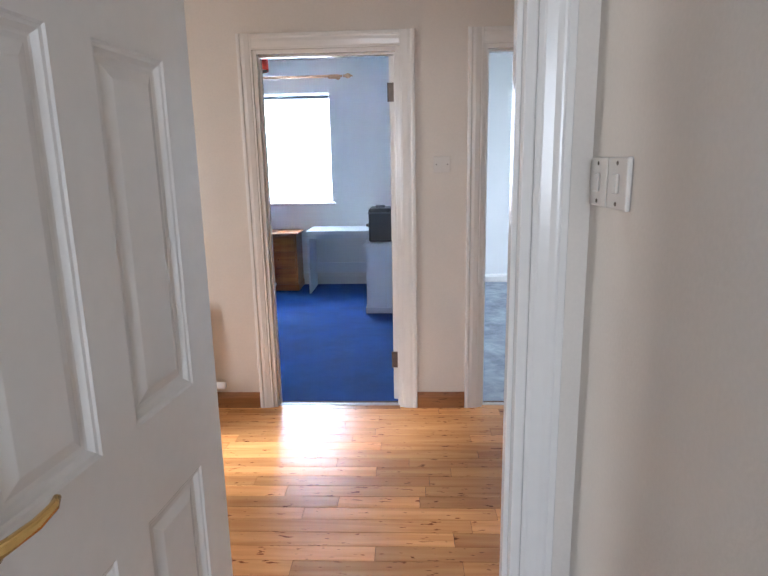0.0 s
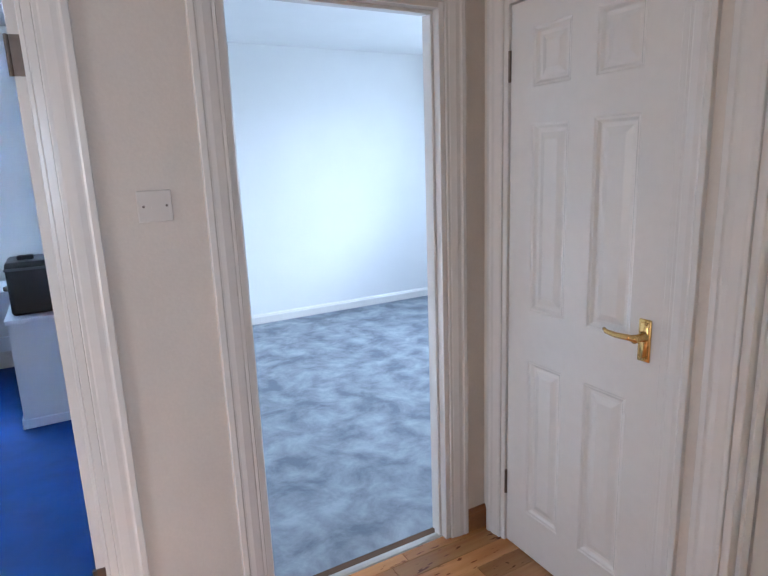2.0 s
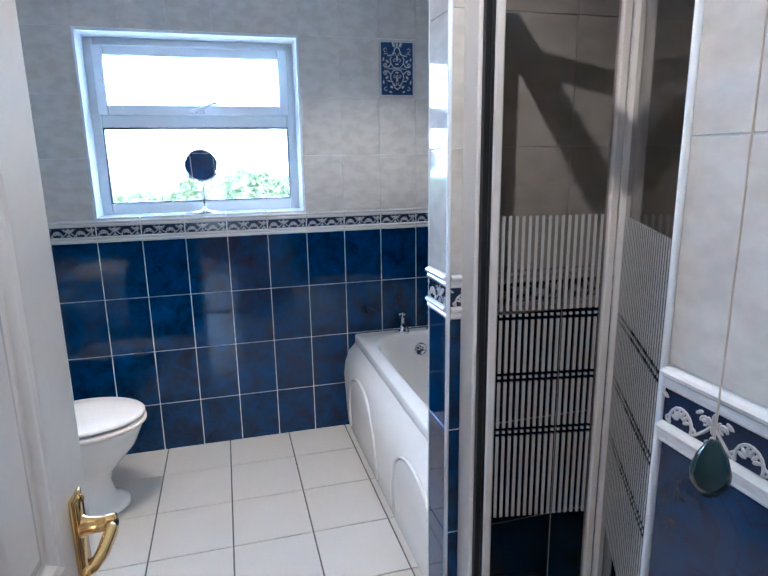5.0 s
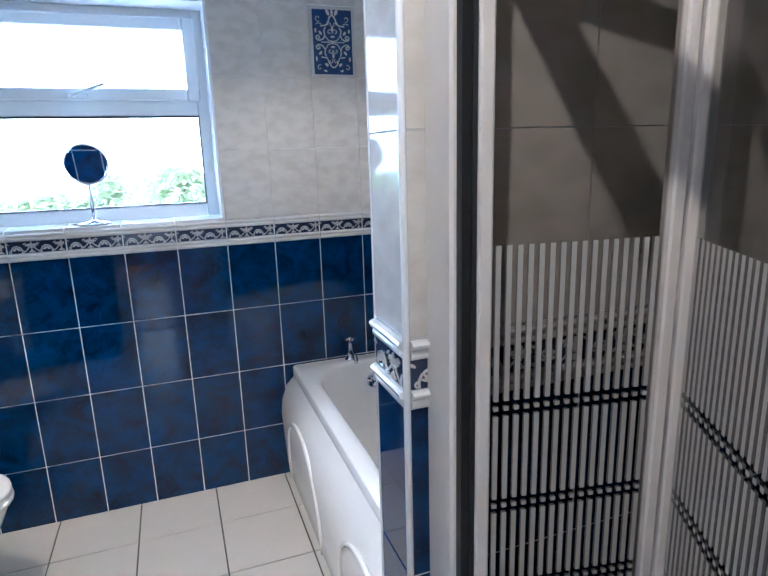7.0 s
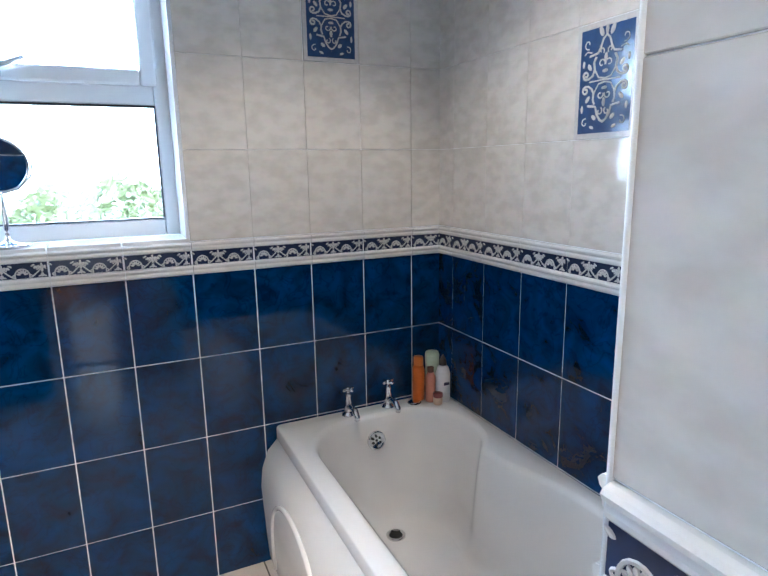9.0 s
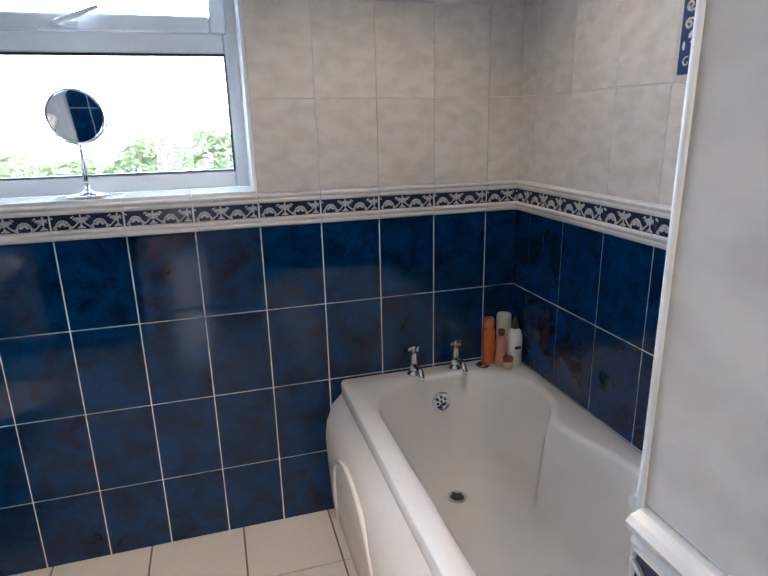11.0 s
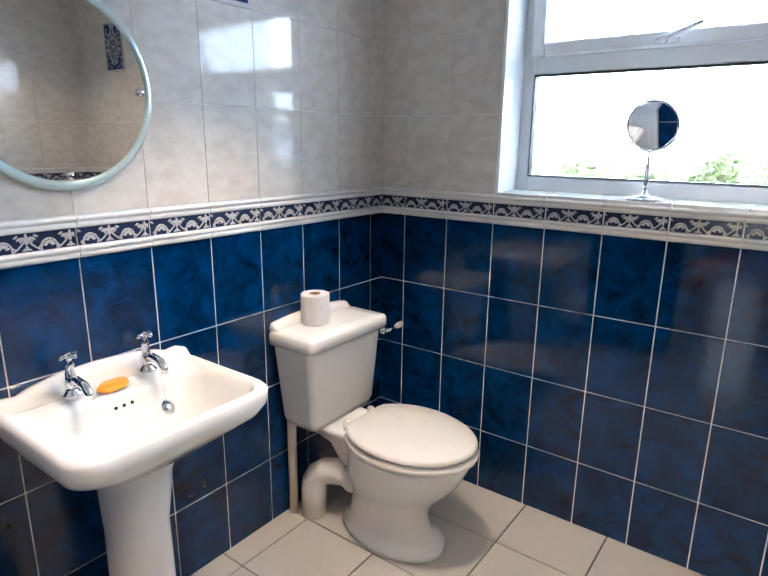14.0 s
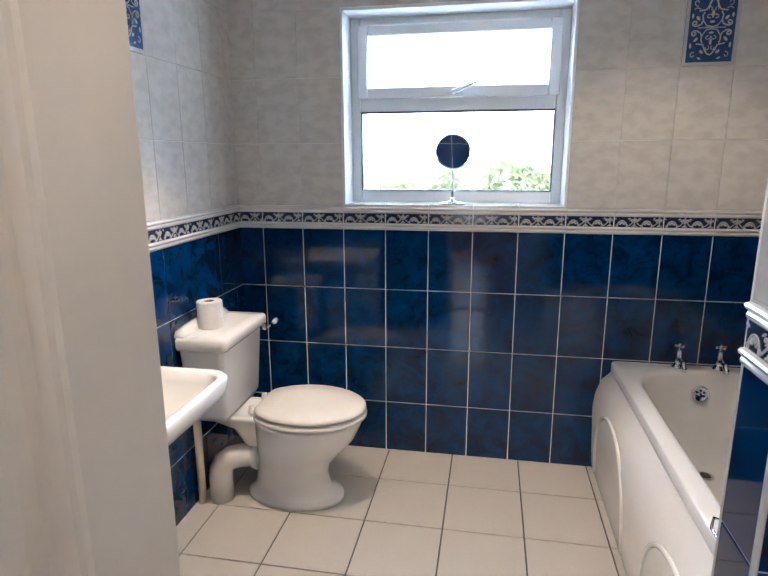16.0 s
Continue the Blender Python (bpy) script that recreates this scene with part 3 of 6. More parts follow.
for nm, y, x0, x1 in (("threshold_1", 1.715, *D1), ("threshold_2", 1.715, *D2)):
    bm = bmesh.new()
    add_loft(bm, [[Vector((x, y + dy, z)) for dy, z in ((-0.02, 0.0), (-0.014, 0.006), (0, 0.008), (0.014, 0.006), (0.02, 0.0))] for x in (x0 + 0.023, x1 - 0.023)])
    structure(obj(nm, bm, mat(nm + "_metal", (0.55, 0.5, 0.45), 0.35, 0.9)), "metal carpet cover strip in the doorway", "threshold")


# ---- windows ----
def window(name, axis_x, wall_at, y0, y1, z0, z1, transom, label, glass_mat):
    """A white plastic window with a top-hung light over a fixed pane, seen along x."""
    root = structure(empty(name), label, "window")
    x = wall_at
    f = 0.055
    for lo, hi in (((x, y0, z0), (x + 0.07, y0 + f, z1)), ((x, y1 - f, z0), (x + 0.07, y1, z1)), ((x, y0 + f, z0), (x + 0.07, y1 - f, z0 + f)), ((x, y0 + f, z1 - f), (x + 0.07, y1 - f, z1)), ((x, y0 + f, transom - 0.035), (x + 0.07, y1 - f, transom + 0.035))):
        part("window_frame", box(lo, hi, 0.006, 2), UPVC, root)
    a0, a1, b0, b1 = y0 + f - 0.012, y1 - f + 0.012, transom + 0.023, z1 - f + 0.012
    s = 0.05
    for lo, hi in (((x - 0.022, a0, b0), (x + 0.02, a0 + s, b1)), ((x - 0.022, a1 - s, b0), (x + 0.02, a1, b1)), ((x - 0.022, a0 + s, b0), (x + 0.02, a1 - s, b0 + s)), ((x - 0.022, a0 + s, b1 - s), (x + 0.02, a1 - s, b1))):
        part("sash", box(lo, hi, 0.008, 2), UPVC, root)
    for lo, hi in (((x - 0.001, y0 + f, transom - 0.041), (x + 0.03, y1 - f, transom - 0.035)), ((x - 0.001, y0 + f, z0 + f), (x + 0.03, y1 - f, z0 + f + 0.004)), ((x - 0.001, y0 + f, z0 + f), (x + 0.03, y0 + f + 0.004, transom - 0.035)), ((x - 0.001, y1 - f - 0.004, z0 + f), (x + 0.03, y1 - f, transom - 0.035))):
        part("seal", box(lo, hi), RUBBER, root, "black glazing seal")
    for lo, hi in (((x + 0.028, y0 + f, z0 + f), (x + 0.034, y1 - f, transom - 0.035)), ((x + 0.004, a0 + s, b0 + s), (x + 0.010, a1 - s, b1 - s))):
        p = part("pane", box(lo, hi), glass_mat, root, "clear window pane")
        p.visible_shadow = False
    ym = (y0 + y1) / 2
    bm = bmesh.new()
    add_box(bm, (x - 0.034, ym - 0.035, b0 + 0.010), (x - 0.022, ym + 0.035, b0 + 0.028), 0.004, 2)
    add_lathe(bm, [(0.012, 0), (0.012, 0.012), (0.009, 0.02), (0, 0.022)], pose(x - 0.034, ym + 0.01, b0 + 0.019, 0, -90, 0), 14)
    add_tube(bm, [(x - 0.05, ym + 0.015, b0 + 0.02), (x - 0.055, ym - 0.03, b0 + 0.035), (x - 0.055, ym - 0.10, b0 + 0.062)], [0.009, 0.008, 0.006], 10)
    part("handle", bm, UPVC, root, "white plastic window handle", True)
    return root


window("window_1", True, 5.16, WIN[0], WIN[1], WIN[2] + 0.012, WIN[3], 1.687, "white plastic bathroom window with a top-hung light", PANE)
for nm, lo, hi in (("trim_reveal_left", (5.0, WIN[1] - 0.012, WIN[2]), (5.16, WIN[1], WIN[3])), ("trim_reveal_right", (5.0, WIN[0], WIN[2]), (5.16, WIN[0] + 0.012, WIN[3])), ("trim_reveal_head", (5.0, WIN[0] + 0.012, WIN[3] - 0.012), (5.16, WIN[1] - 0.012, WIN[3]))):
    structure(obj(nm, box(lo, hi, 0.002), UPVC), "white plastic lining of the window reveal", "window trim")

# blue bedroom window with a lowered blind
bwin = structure(empty("window_2"), "white bedroom window behind a lowered blind", "window")
x0, x1, z0, z1 = BW
for lo, hi in (((x0, 5.44, z0), (x0 + 0.06, 5.5, z1)), ((x1 - 0.06, 5.44, z0), (x1, 5.5, z1)), ((x0 + 0.06, 5.44, z0), (x1 - 0.06, 5.5, z0 + 0.06)), ((x0 + 0.06, 5.44, z1 - 0.06), (x1 - 0.06, 5.5, z1)), ((x0 + 0.06, 5.44, 1.78), (x1 - 0.06, 5.5, 1.84))):
    part("window_frame", box(lo, hi, 0.006), UPVC, bwin)
for a, b in ((z0 + 0.06, 1.78), (1.84, z1 - 0.06)):
    p = part("pane", box((x0 + 0.06, 5.468, a), (x1 - 0.06, 5.474, b)), PANE, bwin)
    p.visible_shadow = False
part("window_sill", box((x0 - 0.04, 5.29, z0 - 0.022), (x1 + 0.04, 5.44, z0), 0.006, 2), GLOSS, bwin)

# ---- bathroom things ----
def bath():
    root = tagged(empty("bathtub", pose(4.18, -0.58, 0)), "white acrylic bathtub with bowed moulded panel", "bathtub")
    L, Wd, z = 1.628, 0.69, 0.545
    n = 8
    rings = [rounded(L, Wd, 0.02, z - 0.045, n, -0.0075), rounded(L, Wd, 0.02, z - 0.005, n, -0.0075), rounded(L - 0.008, Wd - 0.008, 0.018, z, n, -0.0075)]
    rings += [rounded(1.50, 0.60, 0.21, z + 0.0005, n, -0.012, -0.005), rounded(1.475, 0.575, 0.20, z + 0.001, n, -0.012, -0.005), rounded(1.45, 0.55, 0.20, z - 0.014, n, -0.008, -0.005), rounded(1.40, 0.51, 0.22, z - 0.12, n, 0.004, -0.005), rounded(1.34, 0.46, 0.19, 0.24, n, 0.004, -0.005), rounded(1.29, 0.42, 0.16, 0.185, n, 0.0, -0.005), rounded(1.20, 0.35, 0.12, 0.160, n, -0.005, -0.005)]
    bm = bmesh.new()
    full = []
    for k, ring in enumerate(rings):
        pts = []
        for i, p in enumerate(ring):
            q = ring[(i + 1) % len(ring)]
            pts += [p.lerp(q, j / 40) for j in range(40)] if i % (n + 1) == n else [p]
        for p in pts:
            if k > 2 and p.y < -0.05:
                d = p.x - 0.30
                p.y += (0.072, 0.075, 0.075, 0.07, 0.055, 0.045, 0.03)[k - 3] * math.exp(-(d / (0.085 if d > 0 else 0.20)) ** 2)
        full.append(pts)
    vs = add_loft(bm, full, cap=False)
    bm.faces.new(vs[-1])
    part("tub", bm, ACRYLIC, root, smooth=True)
    bm = bmesh.new()
    prof = ((0.385, 0.0), (0.392, 0.03), (0.398, 0.12), (0.404, 0.24), (0.408, 0.32), (0.400, 0.39), (0.376, 0.455), (0.335, 0.497))
    add_loft(bm, [[Vector((x, y, h)) for y, h in prof] for x in [-0.821 + 1.628 * i / 12 for i in range(13)]], cap=False, closed=False)
    part("front_panel", bm, ACRYLIC, root, "bowed white front panel", True)
    for cx in (-0.40, 0.42):
        bm = bmesh.new()
        pts = []
        for i in range(25):
            a = math.pi * i / 24
            h = 0.05 + 0.36 * math.sin(a) ** 0.7
            y = 0.392 + 0.012 * math.sin(min(1, h / 0.45) * math.pi * 0.5)
            pts.append((cx + 0.28 * math.cos(a), y + 0.004, h))
        add_tube(bm, pts, 0.008, 8)
        part("moulding", bm, ACRYLIC, root, "raised arched moulding", True)
    bm = lathe([(0.034, 0), (0.034, 0.004), (0.026, 0.006), (0.024, 0.002), (0.0, 0.001)], pose(0.535, 0.0, 0.161), 24)
    part("waste", bm, CHROME, root, "chrome bath waste", True)
    # No opening is cut: a black disc paints the shade inside the bath drain.
    part("drain_dark_disc", lathe([(0.023, 0), (0.022, 0.0045), (0, 0.005)], pose(0.535, 0.0, 0.161), 20), RUBBER, root, "black disc standing for the shade inside the drain")
    bm = lathe([(0.036, 0), (0.036, 0.006), (0.030, 0.009), (0.026, 0.004), (0.0, 0.004)], pose(0.697, -0.003, 0.455, 0, -80, 0), 24)
    part("overflow", bm, CHROME, root, "chrome overflow ring", True)
    # Black dots laid on the ring paint the dark inside the overflow holes.
    bm = bmesh.new()
    for i in range(7):
        a = i * math.pi / 3
        r = 0.0 if i == 6 else 0.015
        add_lathe(bm, [(0.0045, 0.0), (0.0045, 0.0055), (0, 0.0056)], pose(0.697, -0.003, 0.455, 0, -80, 0) @ pose(r * math.cos(a), r * math.sin(a), 0), 8)
    part("overflow_dark_discs", bm, RUBBER, root)
    return root


bath()


def bath_rack():
    root = tagged(empty("bath_rack", pose(3.70, -0.58, 0.5415)), "chrome wire rack lying across the bath", "bath rack")
    part("rim_wire", tube([(-0.085, -0.33, 0.006), (0.085, -0.33, 0.006), (0.085, 0.27, 0.006), (0.075, 0.335, 0.03), (0.03, 0.355, 0.03), (-0.03, 0.355, 0.03), (-0.075, 0.335, 0.03), (-0.085, 0.27, 0.006), (-0.085, -0.33, 0.006)], 0.004, 8), CHROME, root, smooth=True)
    for i in range(14):
        y = -0.24 + 0.48 * i / 13
        part("cross_wire", tube([(-0.085, y, 0.006), (-0.08, y, -0.045), (0.08, y, -0.045), (0.085, y, 0.006)], 0.0018, 6), CHROME, root, smooth=True)
    for x in (-0.08, 0.0, 0.08):
        part("long_wire", tube([(x, -0.245, -0.047), (x, 0.245, -0.047)], 0.002, 6), CHROME, root, smooth=True)
    return root


bath_rack()


def waste_bin():
    root = tagged(empty("waste_bin", pose(3.40, 1.375, 0)), "small grey waste bin with a clear plastic liner", "waste bin")
    part("bucket", lathe([(0.0, 0.0), (0.085, 0.0), (0.088, 0.006), (0.11, 0.29), (0.113, 0.295), (0.108, 0.295), (0.086, 0.012), (0, 0.01)], seg=28), mat("grey_bin_plastic", (0.25, 0.27, 0.30), 0.4), root, smooth=True)
    rnd = random.Random(3)
    bm = bmesh.new()
    rings = []
    for r, z in ((0.114, 0.24), (0.117, 0.296), (0.120, 0.31), (0.128, 0.345)):
        rings.append([Vector(((r + rnd.uniform(-0.006, 0.006)) * math.cos(k * math.pi / 16), (r + rnd.uniform(-0.006, 0.006)) * math.sin(k * math.pi / 16), z + rnd.uniform(-0.012, 0.012) * (z > 0.3))) for k in range(32)])
    add_loft(bm, rings, cap=False)
    lm = glass("clear_liner", (0.9, 0.92, 0.95), 0.15)
    lm.node_tree.nodes["Principled BSDF"].inputs["Alpha"].default_value = 0.45
    part("liner", bm, lm, root, "crumpled clear plastic liner", True)
    return root


waste_bin()


def pillar_tap(name, x, y, z, ang, label, tall=0.10, reach=0.085):
    root = tagged(empty(name, pose(x, y, z, 0, 0, ang)), label, "tap")
    body = lathe([(0.026, 0), (0.026, 0.005), (0.018, 0.010), (0.014, 0.02), (0.016, 0.032), (0.013, 0.045), (0.010, tall - 0.03), (0.012, tall - 0.022), (0.008, tall - 0.012), (0.007, tall)], seg=18)
    add_tube(body, [(0, 0, 0.032), (reach * 0.4, 0, 0.045), (reach * 0.8, 0, 0.040), (reach, 0, 0.022), (reach, 0, 0.012)], [0.012, 0.011, 0.011, 0.011, 0.010], 12)
    part("body", body, CHROME, root, smooth=True)
    head = bmesh.new()
    add_lathe(head, [(0.010, tall - 0.004), (0.011, tall + 0.004), (0.008, tall + 0.010), (0, tall + 0.011)], seg=12)
    for a in (20, 110):
        c, s = math.cos(radians(a)) * 0.026, math.sin(radians(a)) * 0.026
        add_tube(head, [(-c, -s, tall + 0.002), (-c * 0.85, -s * 0.85, tall + 0.002), (0, 0, tall + 0.003), (c * 0.85, s * 0.85, tall + 0.002), (c, s, tall + 0.002)], [0.004, 0.0065, 0.004, 0.0065, 0.004], 8)
    part("cross_head", head, CHROME, root, smooth=True)
    return root


for y in (-0.503, -0.667):
    tagged(pillar_tap("bath_tap", 4.945, y, 0.545, 180, "chrome cross-head pillar tap on the bath rim"), group="bath taps")
for x in (3.632, 3.832):
    tagged(pillar_tap("basin_tap", x, 1.448, 0.795, -90, "chrome cross-head pillar tap on the basin"), group="basin taps")


def toilet():
    cx = 4.54
    root = tagged(empty("toilet", pose(cx, 1.518, 0)), "white close-coupled toilet with closed seat lid", "toilet")
    n = 6
    bm = bmesh.new()
    add_loft(bm, [rounded(0.32, 0.15, 0.022, 0.40, n, 0, -0.095), rounded(0.345, 0.165, 0.024, 0.43, n, 0, -0.10), rounded(0.40, 0.185, 0.024, 0.70, n, 0, -0.102), rounded(0.405, 0.19, 0.024, 0.715, n, 0, -0.102)])
    part("cistern", bm, CERAMIC, root, smooth=True)
    bm = bmesh.new()
    add_loft(bm, [rounded(0.42, 0.205, 0.018, 0.712, n, 0, -0.106), rounded(0.43, 0.215, 0.02, 0.722, n, 0, -0.11), rounded(0.43, 0.215, 0.02, 0.752, n, 0, -0.11), rounded(0.42, 0.205, 0.02, 0.762, n, 0, -0.11), rounded(0.33, 0.13, 0.04, 0.765, n, 0, -0.10)])
    lid = part("cistern_lid", bm, CERAMIC, root, smooth=True)
    bm = bmesh.new()
    prof = ((-0.205, 0.763), (-0.195, 0.785), (-0.17, 0.79), (-0.10, 0.797), (0.0, 0.80), (0.10, 0.797), (0.17, 0.79), (0.195, 0.785), (0.205, 0.763))
    add_loft(bm, [[Vector((x, -0.003, z)) for x, z in prof], [Vector((x, -0.02, z)) for x, z in prof], [Vector((x * 0.98, -0.04, 0.762 + (z - 0.762) * 0.2)) for x, z in prof]])
    part("upstand", bm, CERAMIC, lid, smooth=True)
    bm = tube([(0.19, -0.205, 0.70), (0.19, -0.222, 0.70)], 0.014, 14)
    add_tube(bm, [(0.19, -0.225, 0.70), (0.22, -0.232, 0.703), (0.25, -0.232, 0.706)], 0.006, 10)
    lv = part("flush_lever", bm, CHROME, root, "chrome flush lever with a white grip", True)
    bm = lathe([(0.0, 0), (0.009, 0.003), (0.012, 0.02), (0.010, 0.04), (0.0, 0.045)], pose(0.245, -0.232, 0.706, 0, 84, 0), 12)
    part("grip", bm, CERAMIC, lv, smooth=True)

    def egg(w, l, z, cy, k=0.12):
        return [Vector((w / 2 * math.sin(a) * (1 - k * math.cos(a)), cy - l / 2 * math.cos(a), z)) for a in [2 * math.pi * i / 32 for i in range(32)]]

    def dee(w, l, z, cy):
        return [Vector((p.x, min(p.y, cy + 0.43 * l), p.z)) for p in egg(w, l, z, cy, 0.03)]

    bm = bmesh.new()
    rings = [egg(0.262, 0.43, 0.0, -0.40, -0.06), egg(0.258, 0.426, 0.028, -0.40, -0.06), egg(0.232, 0.39, 0.038, -0.395, -0.06), egg(0.205, 0.335, 0.06, -0.39, -0.06), egg(0.195, 0.315, 0.13, -0.388, -0.05), egg(0.215, 0.32, 0.175, -0.40), egg(0.285, 0.36, 0.225, -0.425), egg(0.335, 0.42, 0.29, -0.452), egg(0.355, 0.45, 0.35, -0.465), egg(0.366, 0.463, 0.375, -0.468), egg(0.36, 0.458, 0.39, -0.468), egg(0.25, 0.32, 0.388, -0.455)]
    add_loft(bm, rings)
    part("bowl", bm, CERAMIC, root, smooth=True)
    bm = bmesh.new()
    add_loft(bm, [rounded(0.13, 0.12, 0.04, 0.25, n, 0, -0.25), rounded(0.16, 0.17, 0.04, 0.33, n, 0, -0.23), rounded(0.205, 0.245, 0.03, 0.372, n, 0, -0.18), rounded(0.215, 0.255, 0.03, 0.382, n, 0, -0.18), rounded(0.215, 0.255, 0.03, 0.394, n, 0, -0.18), rounded(0.20, 0.24, 0.03, 0.400, n, 0, -0.18)])
    part("shelf", bm, CERAMIC, root, smooth=True)
    bm = bmesh.new()
    add_loft(bm, [dee(0.372, 0.472, 0.3905, -0.473), dee(0.392, 0.492, 0.396, -0.473), dee(0.392, 0.492, 0.408, -0.473), dee(0.384, 0.484, 0.413, -0.473), dee(0.33, 0.39, 0.4135, -0.46), dee(0.33, 0.39, 0.4220, -0.46)])
    part("seat", bm, SEAT_PLASTIC, root, smooth=True)
    bm = bmesh.new()
    add_loft(bm, [dee(0.345, 0.44, 0.4215, -0.473), dee(0.376, 0.476, 0.4225, -0.473), dee(0.386, 0.486, 0.429, -0.473), dee(0.384, 0.484, 0.437, -0.473), dee(0.365, 0.464, 0.444, -0.473), dee(0.20, 0.26, 0.447, -0.46)])
    part("seat_lid", bm, SEAT_PLASTIC, root, smooth=True)
    for sx in (-0.07, 0.07):
        part("hinge_post", lathe([(0.012, 0.40), (0.014, 0.41), (0.012, 0.435), (0, 0.438)], pose(sx, -0.245, 0), 12), SEAT_PLASTIC, root, smooth=True)
    bm = tube([(-0.01, -0.27, 0.19), (-0.05, -0.175, 0.195), (-0.068, -0.135, 0.190), (-0.080, -0.110, 0.172), (-0.086, -0.098, 0.145), (-0.088, -0.095, 0.11), (-0.088, -0.095, 0.0)], 0.05, 18)
    part("soil_pipe", bm, SEAT_PLASTIC, root, "grey-white plastic soil pipe bend", True)
    bm = bmesh.new()
    add_lathe(bm, [(0.058, 0), (0.058, 0.03)], pose(-0.024, -0.235, 0.19, 90, 0, -23), 20)
    part("pipe_collar", bm, SEAT_PLASTIC, root, smooth=True)
    bm = lathe([(0.008, 0), (0.008, 0.004), (0, 0.005)], pose(-0.112, -0.41, 0.034, 0, -60, 0), 10)
    part("screw_cap", bm, RUBBER, root)
    return root


toilet()
bm = tube([(4.405, 1.49, 0.0), (4.405, 1.488, 0.40)], 0.0165, 12)
tagged(obj("supply_pipe", bm, mat("cream_painted_pipe", (0.62, 0.55, 0.44), 0.35), smooth=True), "cream painted supply pipe up to the cistern", "pipe")
roll = tagged(empty("toilet_roll", pose(4.496, 1.442, 0.7655)), "white toilet roll standing on the cistern", "toilet roll")
PAPER = mat("white_tissue", (0.78, 0.76, 0.74), 0.9, spread=0.03, grain=90, bump=0.3)
part("paper", lathe([(0.021, 0.0), (0.05, 0.0), (0.052, 0.003), (0.052, 0.106), (0.05, 0.110), (0.021, 0.110), (0.021, 0.0)], seg=32), PAPER, roll, smooth=False)
part("core", lathe([(0.0205, 0.001), (0.0205, 0.1095), (0.019, 0.1095), (0.019, 0.001), (0.0205, 0.001)], seg=24), mat("brown_card", (0.30, 0.21, 0.14), 0.9), roll, "brown cardboard core")


def basin():
    cx = 3.73
    root = tagged(empty("wash_basin", pose(cx, 1.518, 0)), "white ceramic pedestal wash basin", "wash basin")
    n = 7
    z = 0.79
    bm = bmesh.new()
    rings = [rounded(0.20, 0.16, 0.06, z - 0.185, n, 0, -0.15), rounded(0.32, 0.25, 0.10, z - 0.15, n, 0, -0.18), rounded(0.44, 0.345, 0.09, z - 0.10, n, 0, -0.192), rounded(0.50, 0.39, 0.075, z - 0.072, n, 0, -0.202), rounded(0.525, 0.407, 0.065, z - 0.045, n, 0, -0.206), rounded(0.53, 0.41, 0.062, z - 0.012, n, 0, -0.207), rounded(0.51, 0.395, 0.06, z - 0.002, n, 0, -0.205), rounded(0.49, 0.38, 0.07, z - 0.003, n, 0, -0.203),
             rounded(0.475, 0.365, 0.07, z - 0.010, n, 0, -0.203), rounded(0.455, 0.275, 0.05, z - 0.014, n, 0, -0.248), rounded(0.435, 0.26, 0.05, z - 0.035, n, 0, -0.247), rounded(0.37, 0.215, 0.06, z - 0.105, n, 0, -0.245), rounded(0.22, 0.13, 0.06, z - 0.135, n, 0, -0.245), rounded(0.06, 0.05, 0.02, z - 0.14, n, 0, -0.245)]
    vs = add_loft(bm, rings, cap=False)
    bm.faces.new(vs[0])
    bm.faces.new(vs[-1])
    part("bowl", bm, CERAMIC, root, smooth=True)
    bm = bmesh.new()
    prof = [(-0.265, z - 0.03), (-0.262, z + 0.012), (-0.235, z + 0.022), (-0.20, z + 0.018), (-0.17, z + 0.03), (-0.10, z + 0.044), (0.0, z + 0.048), (0.10, z + 0.044), (0.17, z + 0.03), (0.20, z + 0.018), (0.235, z + 0.022), (0.262, z + 0.012), (0.265, z - 0.03)]
    add_loft(bm, [[Vector((x, -0.002, h)) for x, h in prof], [Vector((x, -0.016, h)) for x, h in prof], [Vector((x * 0.985, -0.045, z - 0.012 + max(0, h - z + 0.012) * 0.25)) for x, h in prof]])
    part("upstand", bm, CERAMIC, root, smooth=True)
    bm = bmesh.new()
    add_loft(bm, [rounded(0.20, 0.17, 0.07, 0.0, n, 0, -0.13), rounded(0.195, 0.165, 0.07, 0.02, n, 0, -0.13), rounded(0.165, 0.15, 0.065, 0.15, n, 0, -0.125), rounded(0.16, 0.15, 0.065, 0.40, n, 0, -0.125), rounded(0.185, 0.17, 0.075, 0.56, n, 0, -0.14), rounded(0.22, 0.19, 0.08, 0.62, n, 0, -0.15)])
    part("pedestal", bm, CERAMIC, root, smooth=True)
    bm = lathe([(0.030, 0), (0.030, 0.003), (0.022, 0.004), (0.018, 0.001), (0, 0.0)], pose(0, -0.245, z - 0.1385), 24)
    part("waste", bm, CHROME, root, "chrome plug hole", True)
    # The shade down the plug hole is a black disc, not a cut.
    part("drain_dark_disc", lathe([(0.018, 0), (0.017, 0.004), (0, 0.0045)], pose(0, -0.245, z - 0.1385), 20), RUBBER, root, "black disc standing for the shade inside the drain")
    # Three black dots stand for the shade inside the basin's overflow holes.
    bm = bmesh.new()
    for dx in (-0.022, 0, 0.022):
        add_lathe(bm, [(0.0045, 0), (0.0045, 0.002), (0, 0.003)], pose(dx, -0.122, z - 0.047, 72, 0, 0), 10)
    part("overflow_dark_discs", bm, RUBBER, root)
    return root


basin()
